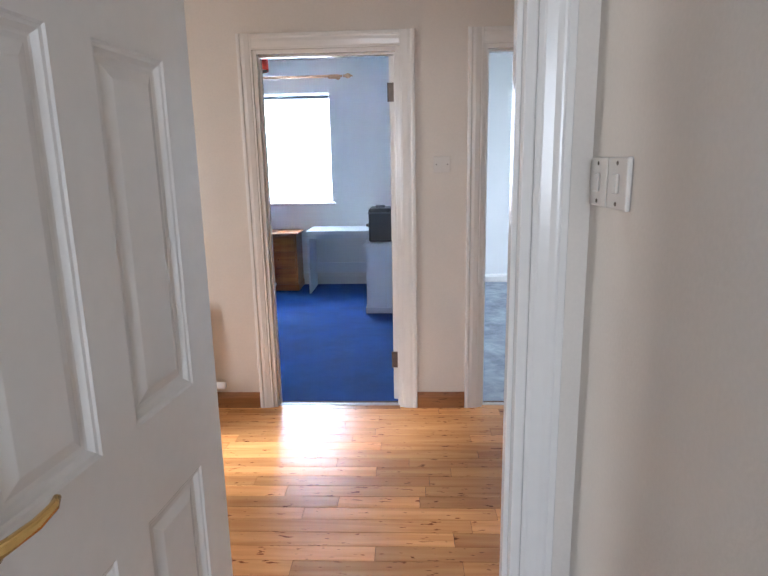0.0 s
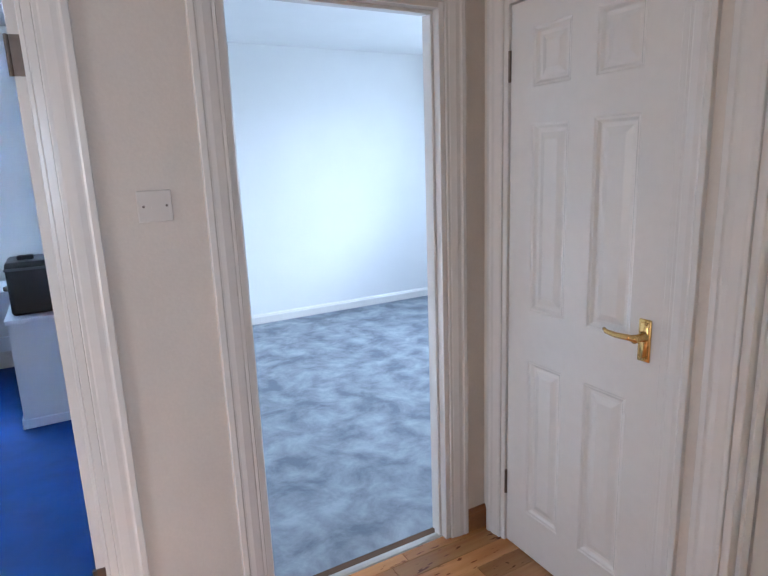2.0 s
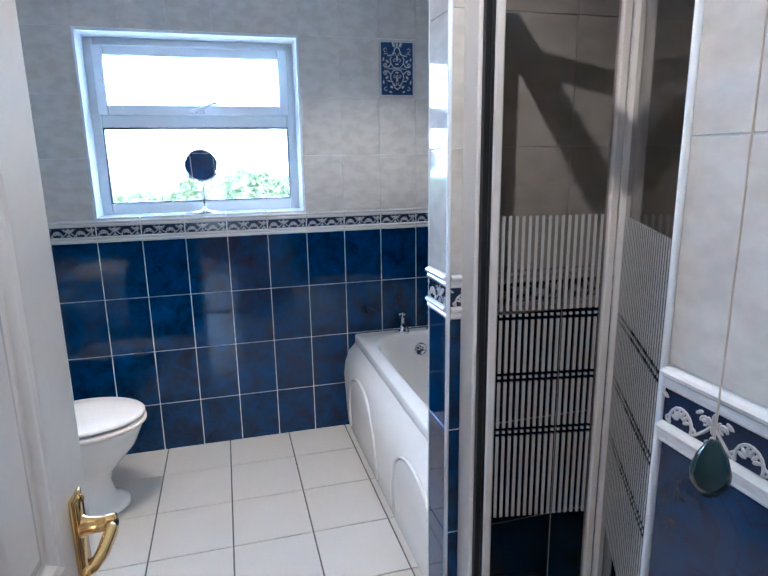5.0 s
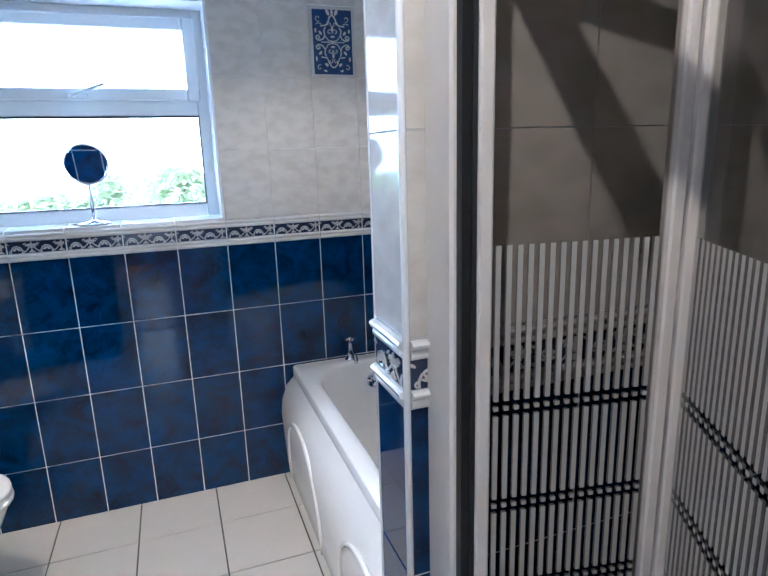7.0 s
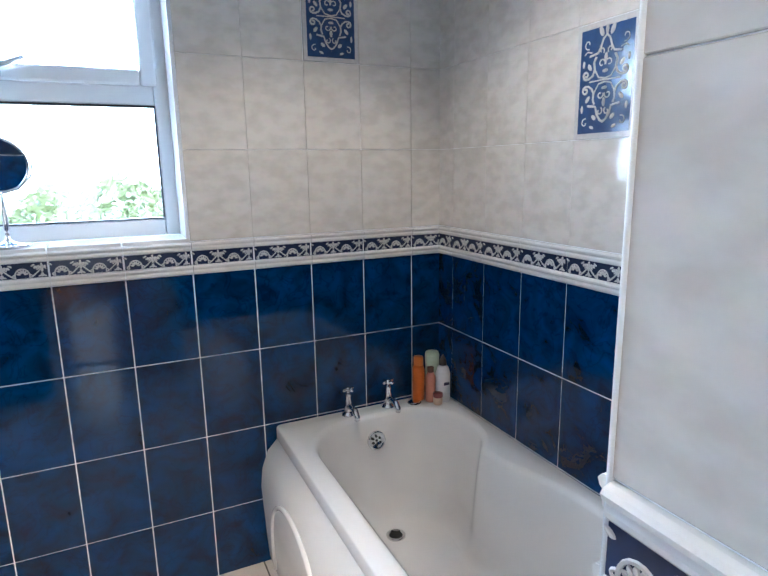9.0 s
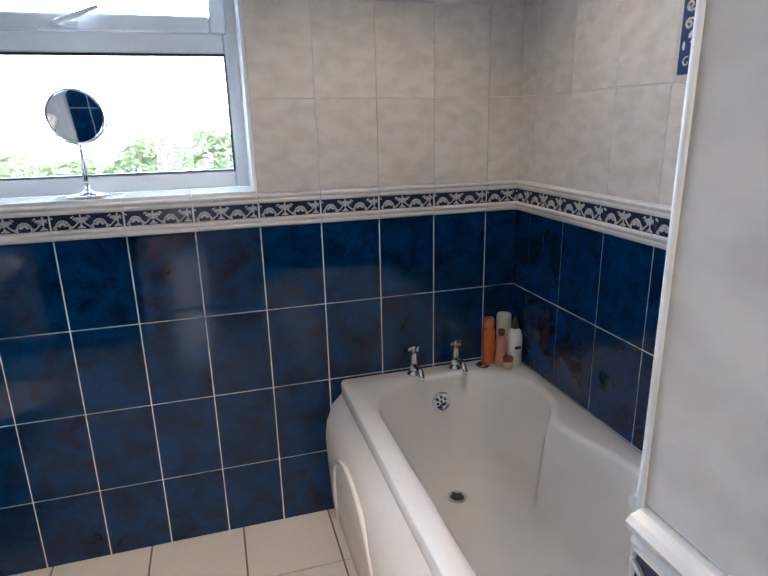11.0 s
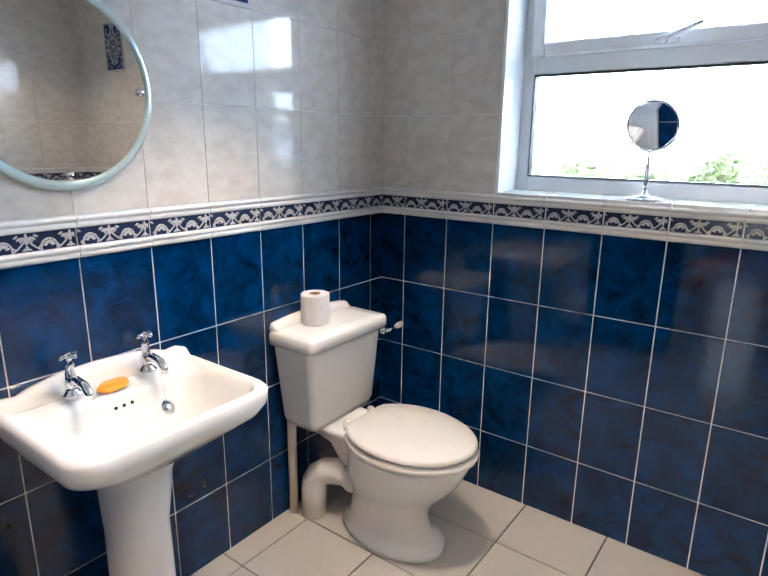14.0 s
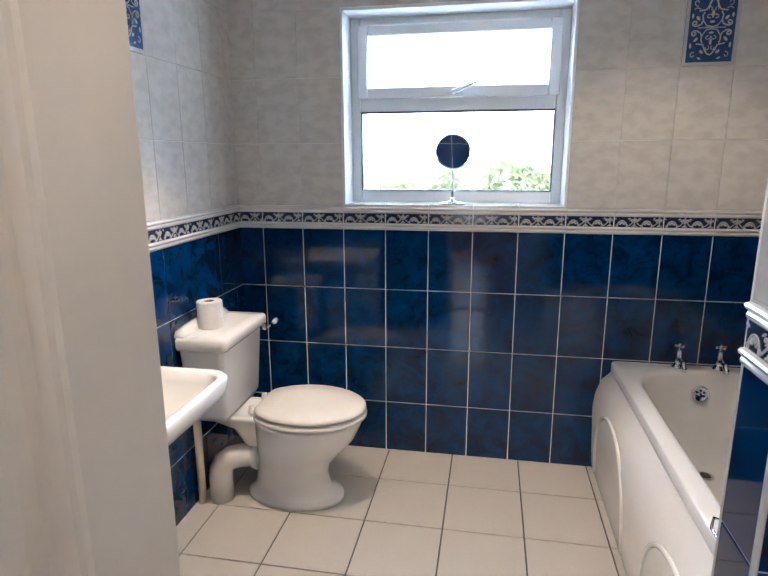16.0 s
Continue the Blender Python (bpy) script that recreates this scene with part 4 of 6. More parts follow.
bm = lathe([(0.0, 0.0), (0.030, 0.001), (0.036, 0.008), (0.033, 0.016), (0.0, 0.018)], seg=24, sx=1.25, sy=0.75)
soap = tagged(obj("soap_bar", bm, mat("orange_soap", (0.95, 0.40, 0.01), 0.35, spread=0.05), smooth=True), "orange oval soap bar on the basin", "soap")
soap.matrix_world = pose(3.729, 1.437, 0.779, 0, 0, 12)
plug = tagged(empty("basin_plug"), "chrome plug on a chain hanging from the tap", "plug")
bm = bmesh.new()
for i in range(26):
    u = i / 25
    add_lathe(bm, [(0, -0.0016), (0.0016, 0), (0, 0.0016)], Matrix.Translation((3.835 - 0.02 * u, 1.385 - 0.045 * u, 0.80 - 0.075 * u)), 6)
part("chain", bm, CHROME, plug)
part("stopper", lathe([(0.0, 0), (0.019, 0.0), (0.021, 0.006), (0.010, 0.010), (0, 0.012)], pose(3.813, 1.335, 0.722, 55, 0, 20), 18), CHROME, plug, smooth=True)


def round_mirror():
    root = tagged(empty("round_mirror", pose(3.713, 1.506, 1.524, 90, 0, 0)), "round frameless wall mirror with a frosted rim", "mirror")
    part("glass", lathe([(0.0, 0.004), (0.217, 0.004), (0.217, 0.0), (0.0, 0.0)], seg=64), MIRROR, root)
    part("rim", lathe([(0.2172, 0.0), (0.2172, 0.0042), (0.234, 0.0042), (0.239, 0.001), (0.239, 0.0)], seg=64), MIRROR_EDGE, root, "frosted pale green rim", True)
    for a in (0, 90, 180, 270):
        bm = lathe([(0.010, 0), (0.010, 0.008), (0.008, 0.011), (0, 0.012)], pose(0.204 * math.cos(radians(a)), 0.204 * math.sin(radians(a)), 0.004), 16)
        part("clip", bm, CHROME, root, "chrome mirror clip", True)
    return root


round_mirror()


def stand_mirror():
    root = tagged(empty("vanity_mirror", pose(5.075, 0.50, WIN[2] + 0.014)), "round chrome vanity mirror on a stand", "mirror")
    part("base", lathe([(0.0, 0.0), (0.062, 0.0), (0.064, 0.003), (0.058, 0.007), (0.02, 0.012), (0.007, 0.02), (0.006, 0.03)], seg=32), CHROME, root, smooth=True)
    part("stem", lathe([(0.005, 0.02), (0.0075, 0.05), (0.0085, 0.08), (0.005, 0.13), (0.003, 0.155)], seg=14), CHROME, root, smooth=True)
    tilt = pose(0, 0, 0.235, 0, -102.2, -3.2)
    part("glass", lathe([(0.0, 0.006), (0.074, 0.006), (0.074, 0.0), (0.0, 0.0)], tilt, 48), MIRROR, root)
    part("rim", lathe([(0.0745, -0.004), (0.080, -0.002), (0.080, 0.006), (0.0745, 0.0075), (0.0745, -0.004)], tilt, 48), CHROME, root, smooth=True)
    bm = tube([(0, -0.086, 0.235), (0, -0.078, 0.20), (0, -0.045, 0.165), (0, 0, 0.152), (0, 0.045, 0.165), (0, 0.078, 0.20), (0, 0.086, 0.235)], 0.0028, 8)
    part("yoke", bm, CHROME, root, smooth=True)
    return root


stand_mirror()


def bottle(name, x, y, z, prof, body, cap, label, cap_prof):
    root = tagged(empty(name, pose(x, y, z)), label, "bottle")
    part("body", lathe(prof, seg=24), body, root, smooth=True)
    part("cap", lathe(cap_prof, seg=20), cap, root, smooth=True)
    return root


ORANGE_PLASTIC = mat("orange_bottle", (0.55, 0.13, 0.015), 0.3, spread=0.1)
bottle("spray_bottle", 4.957, -0.806, 0.546, [(0, 0), (0.022, 0), (0.024, 0.004), (0.024, 0.125), (0.018, 0.142)], ORANGE_PLASTIC, mat("orange_cap", (0.55, 0.17, 0.03), 0.3), "orange spray bottle on the bath corner", [(0.0185, 0.142), (0.019, 0.144), (0.019, 0.172), (0.016, 0.177), (0, 0.178)])
bottle("shampoo_tube", 4.958, -0.868, 0.546, [(0.022, 0.022), (0.025, 0.05), (0.027, 0.11), (0.028, 0.175), (0.025, 0.186), (0, 0.187)], mat("pale_green_tube", (0.48, 0.55, 0.42), 0.35), UPVC, "pale green shampoo tube standing on its cap", [(0, 0), (0.023, 0), (0.024, 0.004), (0.023, 0.0215), (0, 0.022)])
bottle("conditioner_bottle", 4.918, -0.838, 0.546, [(0, 0), (0.018, 0), (0.02, 0.004), (0.02, 0.10), (0.012, 0.12)], mat("salmon_bottle", (0.55, 0.22, 0.14), 0.3), mat("brown_cap", (0.12, 0.05, 0.03), 0.4), "salmon bottle with a brown cap", [(0.0125, 0.12), (0.013, 0.122), (0.013, 0.14), (0, 0.141)])
bottle("lotion_bottle", 4.905, -0.886, 0.546, [(0, 0), (0.026, 0), (0.029, 0.005), (0.029, 0.11), (0.022, 0.135), (0.014, 0.145)], mat("white_bottle", (0.75, 0.73, 0.71), 0.3), mat("dark_nozzle", (0.05, 0.035, 0.03), 0.4), "white lotion bottle with a dark nozzle", [(0.0145, 0.145), (0.015, 0.148), (0.012, 0.165), (0.006, 0.18), (0, 0.19)])
bottle("small_jar", 4.878, -0.848, 0.546, [(0, 0), (0.016, 0), (0.018, 0.003), (0.018, 0.03)], mat("pale_peach_jar", (0.6, 0.42, 0.3), 0.3), mat("maroon_lid", (0.16, 0.03, 0.025), 0.35), "small jar with a maroon lid", [(0.0185, 0.03), (0.019, 0.032), (0.019, 0.045), (0, 0.046)])
label_bar = obj("bottle_label", box((-0.0006, -0.012, 0.0), (0.0006, 0.012, 0.012)), mat("dark_label", (0.04, 0.04, 0.08), 0.4))
label_bar.parent = bpy.data.objects["lotion_bottle"]
label_bar.matrix_basis = pose(-0.0287, 0.0, 0.07)


bath_plug = tagged(empty("bath_plug", pose(4.925, -0.770, 0.546)), "chrome bath plug lying on the bath rim", "plug")
part("stopper", lathe([(0.0, 0.0), (0.020, 0.0), (0.024, 0.004), (0.024, 0.008), (0.017, 0.010), (0.0, 0.011)], seg=20), CHROME, bath_plug, smooth=True)
part("rubber_ring", lathe([(0.0245, 0.003), (0.027, 0.005), (0.0245, 0.0075), (0.0245, 0.003)], seg=20), RUBBER, bath_plug, smooth=True)


def bathroom_radiator():
    """A small ribbed panel radiator on the end of the airing cupboard."""
    root = tagged(empty("bathroom_radiator", pose(2.845, 0, 0)), "small white ribbed panel radiator on the tiled cupboard end", "radiator")
    y0, y1, z0, z1 = 1.25, 1.50, 0.13, 0.66
    part("back_panel", box((0.025, y0, z0), (0.07, y1, z1), 0.004), UPVC, root)
    n = 6
    for i in range(n):
        y = y0 + (y1 - y0) * (i + 0.5) / n
        part("rib", box((0.070, y - 0.014, z0 + 0.025), (0.082, y + 0.014, z1 - 0.025), 0.005, 2), UPVC, root)
    part("top_grille", box((0.022, y0 - 0.003, z1 + 0.001), (0.084, y1 + 0.003, z1 + 0.009), 0.003), UPVC, root)
    part("pipe", tube([(0.05, y0 - 0.02, 0.16), (0.05, y0 - 0.03, 0.12), (0.05, y0 - 0.03, 0.0)], 0.0075, 10), UPVC, root, smooth=True)
    for y in (y0 + 0.05, y1 - 0.05):
        part("wall_bracket", box((0.0, y - 0.012, z1 - 0.10), (0.025, y + 0.012, z1 - 0.04)), UPVC, root)
    return root


bathroom_radiator()
TOWEL = mat("white_towelling", (0.74, 0.76, 0.80), 0.95, spread=0.06, grain=220, bump=0.5)
towel = tagged(empty("folded_towel", pose(2.897, 1.37, 0.67)), "white folded towels lying on the bathroom radiator", "towel")
for k in range(2):
    bm = bmesh.new()
    rings = []
    for i in range(13):
        y = -0.135 + 0.27 * i / 12
        sag = 0.004 * math.sin(5.1 * i + k)
        rings.append([Vector((p.x, y, p.y + sag)) for p in rounded(0.10 - 0.008 * k, 0.040, 0.019, 0, 5, 0, 0.0205 + 0.041 * k)])
    add_loft(bm, rings)
    part("fold", bm, TOWEL, towel, smooth=True)

# ---- shower ----
def shower_leaf(root, a, b, z0, z1):
    """One leaf of the folding door from a to b in plan."""
    a, b = Vector((*a, 0)), Vector((*b, 0))
    d = b - a
    w = d.length
    m = Matrix.Translation(a) @ Matrix.Rotation(math.atan2(d.y, d.x), 4, "Z")

    def put(name, bm, material, parent, label=""):
        bmesh.ops.transform(bm, matrix=m, verts=bm.verts)
        return part(name, bm, material, parent, label)

    g = put("glass", box((0.018, -0.002, z0 + 0.02), (w - 0.018, 0.002, z1 - 0.02)), CLEAR, root, "clear striped shower glass")
    g.visible_shadow = False
    for lo, hi in (((0, -0.013, z0), (0.019, 0.013, z1)), ((w - 0.019, -0.013, z0), (w, 0.013, z1)), ((0.019, -0.012, z0), (w - 0.019, 0.012, z0 + 0.03)), ((0.019, -0.012, z1 - 0.025), (w - 0.019, 0.012, z1))):
        put("leaf_frame", box(lo, hi, 0.003), ALU, root)
    put("seal", box((-0.006, -0.006, z0), (0.0, 0.006, z1)), RUBBER, root)
    bm = bmesh.new()
    n = round((w - 0.060) / 0.0150) + 1
    cuts = [0.64] + [c + d for c in (0.862, 0.997, 1.143) for d in (-0.011, -0.003, 0.003, 0.011)] + [1.363]
    for i in range(n):
        x = 0.030 + (w - 0.060) * i / (n - 1)
        for lo, hi in zip(cuts[::2], cuts[1::2]):
            for y in (-0.0026, 0.0026):
                add_box(bm, (x - 0.0034, y - 0.0003, lo), (x + 0.0034, y + 0.0003, hi))
    put("stripes", bm, PRINT, g, "white printed stripes")


shower = tagged(empty("shower_door"), "white framed folding shower door standing half open", "shower door")
SZ0, SZ1 = 0.13, 1.84
part("wall_post", box((3.152, PY - 0.070, SZ0 - 0.02), (3.229, PY - 0.028, SZ1 + 0.01), 0.004), ALU, shower)
part("post_seal", box((3.138, PY - 0.070, SZ0), (3.152, PY - 0.036, SZ1)), RUBBER, shower)
part("wall_post", box((2.602, PY - 0.125, SZ0 - 0.02), (2.632, PY - 0.08, SZ1 + 0.01), 0.004), ALU, shower)
part("head_rail", box((2.632, PY - 0.090, SZ1 - 0.01), (3.152, PY - 0.050, SZ1 + 0.035), 0.004), ALU, shower)
shower_leaf(shower, (3.139, PY - 0.055), (3.092, PY - 0.330), SZ0, SZ1 - 0.015)
shower_leaf(shower, (3.082, PY - 0.345), (2.640, PY - 0.110), SZ0, SZ1 - 0.015)
tray = tagged(obj("shower_tray", box((2.225, -0.915, 0.0), (3.226, PY - 0.02, 0.11), 0.02, 3), ACRYLIC), "white acrylic shower tray", "shower tray")

cord = tagged(empty("light_pull_cord", pose(2.455, -0.070, 1.135)), "pull cord with a dark green egg-shaped knob", "pull cord")
part("knob", lathe([(0.0, 0.0), (0.010, 0.003), (0.019, 0.016), (0.020, 0.028), (0.015, 0.046), (0.006, 0.062), (0.0, 0.065)], seg=20), mat("dark_green_glaze", (0.008, 0.03, 0.035), 0.2, spread=0.3), cord, "glossy dark green knob", True)
part("cord", tube([(0, 0, 0.06), (0, 0, 1.28)], 0.0012, 6), mat("cream_cord", (0.6, 0.52, 0.42), 0.8), cord)


def downlight(x, y, z=2.42):
    root = tagged(empty("ceiling_downlight", pose(x, y, z)), "small recessed ceiling downlight, lit", "downlight", group="bathroom downlights")
    part("ring", lathe([(0.028, -0.001), (0.030, -0.006), (0.042, -0.004), (0.043, 0.0), (0.028, 0.0), (0.028, -0.001)], seg=24), CHROME, root, smooth=True)
    m = plain("lit_bulb", (1, 0.9, 0.75), 0.4)
    n, l, b = nodes_of(m)
    b.inputs["Emission Color"].default_value, b.inputs["Emission Strength"].default_value = (1.0, 0.82, 0.6, 1), 25
    part("bulb", lathe([(0.0, -0.002), (0.027, -0.002), (0.027, 0.0)], seg=20), m, root)
    spot_bulb(x, y, z - 0.012, 19.0 if x < 3 else 72.0 if y > 0.5 else 18.0, 125 if x < 3 else 74 if y > 0.5 else 112)


for x, y in ((4.06, 0.86), (4.22, -0.30), (2.66, 0.24)):
    downlight(x, y)

# ---- landing things ----
def radiator():
    x1, x0 = -0.43, -1.23
    root = tagged(empty("radiator", pose(0, 1.67, 0)), "white ribbed panel radiator on the landing wall", "radiator")
    n = 15
    bm = bmesh.new()
    pitch = (x1 - x0 - 0.04) / n
    pts = []
    for i in range(n):
        u = x0 + 0.02 + i * pitch
        pts += [(u + 0.10 * pitch, -0.085), (u + 0.22 * pitch, -0.098), (u + 0.62 * pitch, -0.098), (u + 0.74 * pitch, -0.085)]
    pts = [(x0, -0.085)] + pts + [(x1, -0.085)]
    zz = (0.12, 0.135, 0.16, 0.60, 0.625, 0.64)
    rings = []
    for z in zz:
        flat = z in (0.12, 0.135, 0.625, 0.64)
        rings.append([Vector((x, -0.085 if flat else y, z)) for x, y in pts])
    add_loft(bm, rings, cap=False, closed=False)
    part("front_panel", bm, UPVC, root)
    part("back_panel", box((x0, -0.083, 0.12), (x1, -0.03, 0.64), 0.004), UPVC, root)
    part("top_grille", box((x0 - 0.004, -0.10, 0.641), (x1 + 0.004, -0.028, 0.65), 0.003), UPVC, root)
    for x in (x0 - 0.0035, x1 + 0.0005):
        part("side_cover", box((x, -0.099, 0.12), (x + 0.003, -0.029, 0.64)), UPVC, root)
    bm = tube([(x1, -0.06, 0.155), (x1 + 0.05, -0.06, 0.155)], 0.013, 12)
    add_tube(bm, [(x1 + 0.06, -0.06, 0.165), (x1 + 0.062, -0.062, 0.10)], 0.012, 12)
    v = part("valve", bm, STEEL, root, "dark metal radiator valve", True)
    part("valve_cap", lathe([(0.0, 0), (0.018, 0.0), (0.021, 0.006), (0.022, 0.05), (0.017, 0.06), (0, 0.062)], pose(x1 + 0.075, -0.06, 0.165, 0, 90, 0), 16), UPVC, v, "white valve cap", True)
    part("pipe", tube([(x1 + 0.062, -0.062, 0.11), (x1 + 0.07, -0.064, 0.0)], 0.0075, 10), UPVC, root, "thin white pipe into the floor", True)
    return root


radiator()


def picture():
    root = tagged(empty("framed_picture", pose(-0.915, 1.668, 1.748)), "orange wooden framed landscape print", "picture")
    w, h, f = 0.62, 0.53, 0.034
    fw = wood("orange_frame_wood", (0.33, 0.11, 0.03), (0.22, 0.06, 0.015), "X", 0, 0.35)
    for lo, hi in (((-w / 2, -0.022, -h / 2), (-w / 2 + f, 0, h / 2)), ((w / 2 - f, -0.022, -h / 2), (w / 2, 0, h / 2)), ((-w / 2 + f, -0.022, -h / 2), (w / 2 - f, 0, -h / 2 + f)), ((-w / 2 + f, -0.022, h / 2 - f), (w / 2 - f, 0, h / 2))):
        part("frame_rail", box(lo, hi, 0.005, 2), fw, root)
    part("mount", box((-w / 2 + f, -0.008, -h / 2 + f), (w / 2 - f, -0.002, h / 2 - f)), mat("cream_mount_card", (0.62, 0.58, 0.52), 0.8), root, "cream card mount")
    m = bpy.data.materials.new("landscape_print")
    m.use_nodes = True
    n, l, b = nodes_of(m)
    tc, sep, r, nz = n.new("ShaderNodeTexCoord"), n.new("ShaderNodeSeparateXYZ"), n.new("ShaderNodeValToRGB"), n.new("ShaderNodeTexNoise")
    nz.inputs["Scale"].default_value = 9
    ad = n.new("ShaderNodeMath")
    ad.operation = "MULTIPLY_ADD"
    l.new(tc.outputs["Object"], nz.inputs["Vector"])
    l.new(tc.outputs["Object"], sep.inputs[0])
    l.new(nz.outputs["Fac"], ad.inputs[0])
    ad.inputs[1].default_value = 0.12
    l.new(sep.outputs["Z"], ad.inputs[2])
    mr = n.new("ShaderNodeMapRange")
    mr.inputs["From Min"].default_value, mr.inputs["From Max"].default_value = -0.12, 0.24
    l.new(ad.outputs[0], mr.inputs["Value"])
    l.new(mr.outputs[0], r.inputs[0])
    e = r.color_ramp.elements
    e[0].position, e[0].color = 0.0, (0.02, 0.02, 0.025, 1)
    e[1].position, e[1].color = 1.0, (0.42, 0.45, 0.46, 1)
    for p, c in ((0.4, (0.03, 0.05, 0.07, 1)), (0.45, (0.10, 0.17, 0.20, 1)), (0.65, (0.10, 0.16, 0.24, 1)), (0.75, (0.33, 0.38, 0.42, 1))):
        e.new(p).color = c
    l.new(r.outputs[0], b.inputs["Base Color"])
    b.inputs["Roughness"].default_value = 0.15
    part("print", box((-w / 2 + f + 0.055, -0.010, -h / 2 + f + 0.06), (w / 2 - f - 0.055, -0.0085, h / 2 - f - 0.05)), m, root, "misty blue lake landscape")
    return root


picture()
PLATE = mat("cream_switch_plastic", (0.62, 0.58, 0.53), 0.35, spread=0.02)
plate = tagged(empty("blank_plate", pose(0.972, 1.669, 1.412)), "cream blanking plate with two screws and a centre hole", "wall plate")
part("cover", box((-0.0735 * 0.62, -0.006, -0.043), (0.0735 * 0.62, 0, 0.043), 0.003, 2), PLATE, plate)
for dx in (-0.03, 0.03):
    part("screw", lathe([(0.0035, 0), (0.003, 0.0015), (0, 0.002)], pose(dx, -0.006, 0, 90, 0, 0), 10), STEEL, plate)
part("knockout", lathe([(0.010, 0), (0.010, 0.0012), (0.0085, 0.0012), (0.0085, 0.0004), (0, 0.0004)], pose(0, -0.006, -0.002, 90, 0, 0), 20), PLATE, plate)

switch = tagged(empty("light_switch", pose(1.149, -0.468, 1.378, 0, 0, -90)), "cream light switch and dimmer plates side by side on the wall", "light switch")
for cx in (-0.049, 0.049):
    cover = part("cover", box((cx - 0.046, -0.009, -0.044), (cx + 0.046, 0, 0.044), 0.003, 2), PLATE, switch)
    part("rocker", box((cx - 0.013, -0.0145, -0.017), (cx + 0.013, -0.009, 0.017), 0.002), PLATE, cover)
    for dz in (-0.034, 0.034):
        part("screw", lathe([(0.004, 0), (0.003, 0.0015), (0, 0.002)], pose(cx, -0.009, dz, 90, 0, 0), 10), STEEL, cover)

strike = tagged(empty("strike_plate", pose(D0[1] - 0.0225, -0.30, 0.97)), "worn metal strike plate in the door frame", "strike plate")
part("metal_plate", box((-0.002, -0.014, -0.06), (0.0, 0.014, 0.06), 0.0008), STEEL, strike)
part("lip", box((-0.006, 0.010, -0.03), (-0.001, 0.030, 0.03), 0.002), STEEL, strike)

# ---- blue bedroom things ----
def knob(parent, x, y, z, material):
    part("knob", lathe([(0.006, 0), (0.007, 0.01), (0.016, 0.018), (0.017, 0.026), (0.010, 0.032), (0, 0.033)], pose(x, y, z, 90, 0, 0), 14), material, parent, smooth=True)


def drawers():
    x0, x1, y0, y1, h = -0.95, -0.49, 4.94, 5.30, 0.68
    root = tagged(empty("chest_of_drawers", pose(0, 0, 0)), "orange pine bedside chest with three drawers", "chest of drawers")
    part("carcass", box((x0 + 0.01, y0 + 0.02, 0.07), (x1 - 0.01, y1, h - 0.025)), PINE_Z, root)
    part("top", box((x0 - 0.015, y0 - 0.015, h - 0.025), (x1 + 0.015, y1, h), 0.008, 2), PINE, root)
    part("plinth", box((x0, y0 + 0.005, 0.0), (x1, y1, 0.075), 0.006), PINE, root)
    zz = (0.085, 0.27, 0.46, 0.645)
    for a, b in zip(zz, zz[1:]):
        d = part("drawer", box((x0 + 0.03, y0 + 0.004, a + 0.006), (x1 - 0.03, y0 + 0.022, b - 0.006), 0.005), PINE, root)
        knob(d, (x0 + x1) / 2, y0 + 0.004, (a + b) / 2, PINE)
    return root


drawers()
desk = tagged(empty("desk"), "small plain white melamine desk under the window", "desk")
dx0, dx1, dy0, dy1, dz = -0.345, 0.55, 4.79, 5.30, 0.71
part("top", box((dx0 - 0.01, dy0 - 0.02, dz - 0.03), (dx1, dy1, dz), 0.003), WHITE_MELAMINE, desk)
part("apron", box((dx0 + 0.02, dy0 + 0.0, dz - 0.085), (dx1 - 0.02, dy0 + 0.018, dz - 0.03)), WHITE_MELAMINE, desk)
for x in (dx0, dx1 - 0.02):
    part("side_panel", box((x, dy0 + 0.0, 0.0), (x + 0.02, dy1 - 0.02, dz - 0.03), 0.002), WHITE_MELAMINE, desk)
part("back_rail", box((dx0 + 0.02, dy1 - 0.14, 0.18), (dx1 - 0.02, dy1 - 0.122, 0.29)), WHITE_MELAMINE, desk)

cab = tagged(empty("white_cabinet"), "white melamine cabinet at the bedroom wall", "cabinet")
cx0, cx1, cy0, cy1, cz = 0.365, 0.955, 3.87, 4.60, 0.685
part("body", box((cx0 + 0.012, cy0 + 0.012, 0.06), (cx1, cy1, cz - 0.025)), WHITE_MELAMINE, cab)
part("top", box((cx0, cy0, cz - 0.025), (cx1, cy1, cz), 0.003), WHITE_MELAMINE, cab)
part("plinth", box((cx0 + 0.0, cy0 + 0.006, 0.0), (cx1, cy1, 0.06), 0.004), WHITE_MELAMINE, cab)

case = tagged(empty("black_case", pose(0, 0, cz)), "black carrying case with metal corners on the cabinet", "case")
part("shell", box((0.405, 3.95, 0.004), (0.90, 4.30, 0.325), 0.02, 3), BLACK, case)
part("lid_band", box((0.40, 3.945, 0.275), (0.905, 4.305, 0.290), 0.003), mat("grey_trim", (0.06, 0.06, 0.07), 0.35), case)
part("top_handle", box((0.47, 4.05, 0.324), (0.56, 4.11, 0.35), 0.008, 2), BLACK, case)
part("side_knob", lathe([(0.016, 0), (0.018, 0.01), (0.012, 0.03), (0, 0.031)], pose(0.406, 4.05, 0.16, 0, -90, 0), 14), STEEL, case, smooth=True)

tv = tagged(empty("wall_television"), "small black television on a wall bracket", "television")
part("screen_case", box((0.78, 3.35, 1.44), (0.83, 3.95, 1.82), 0.01, 2), BLACK, tv)
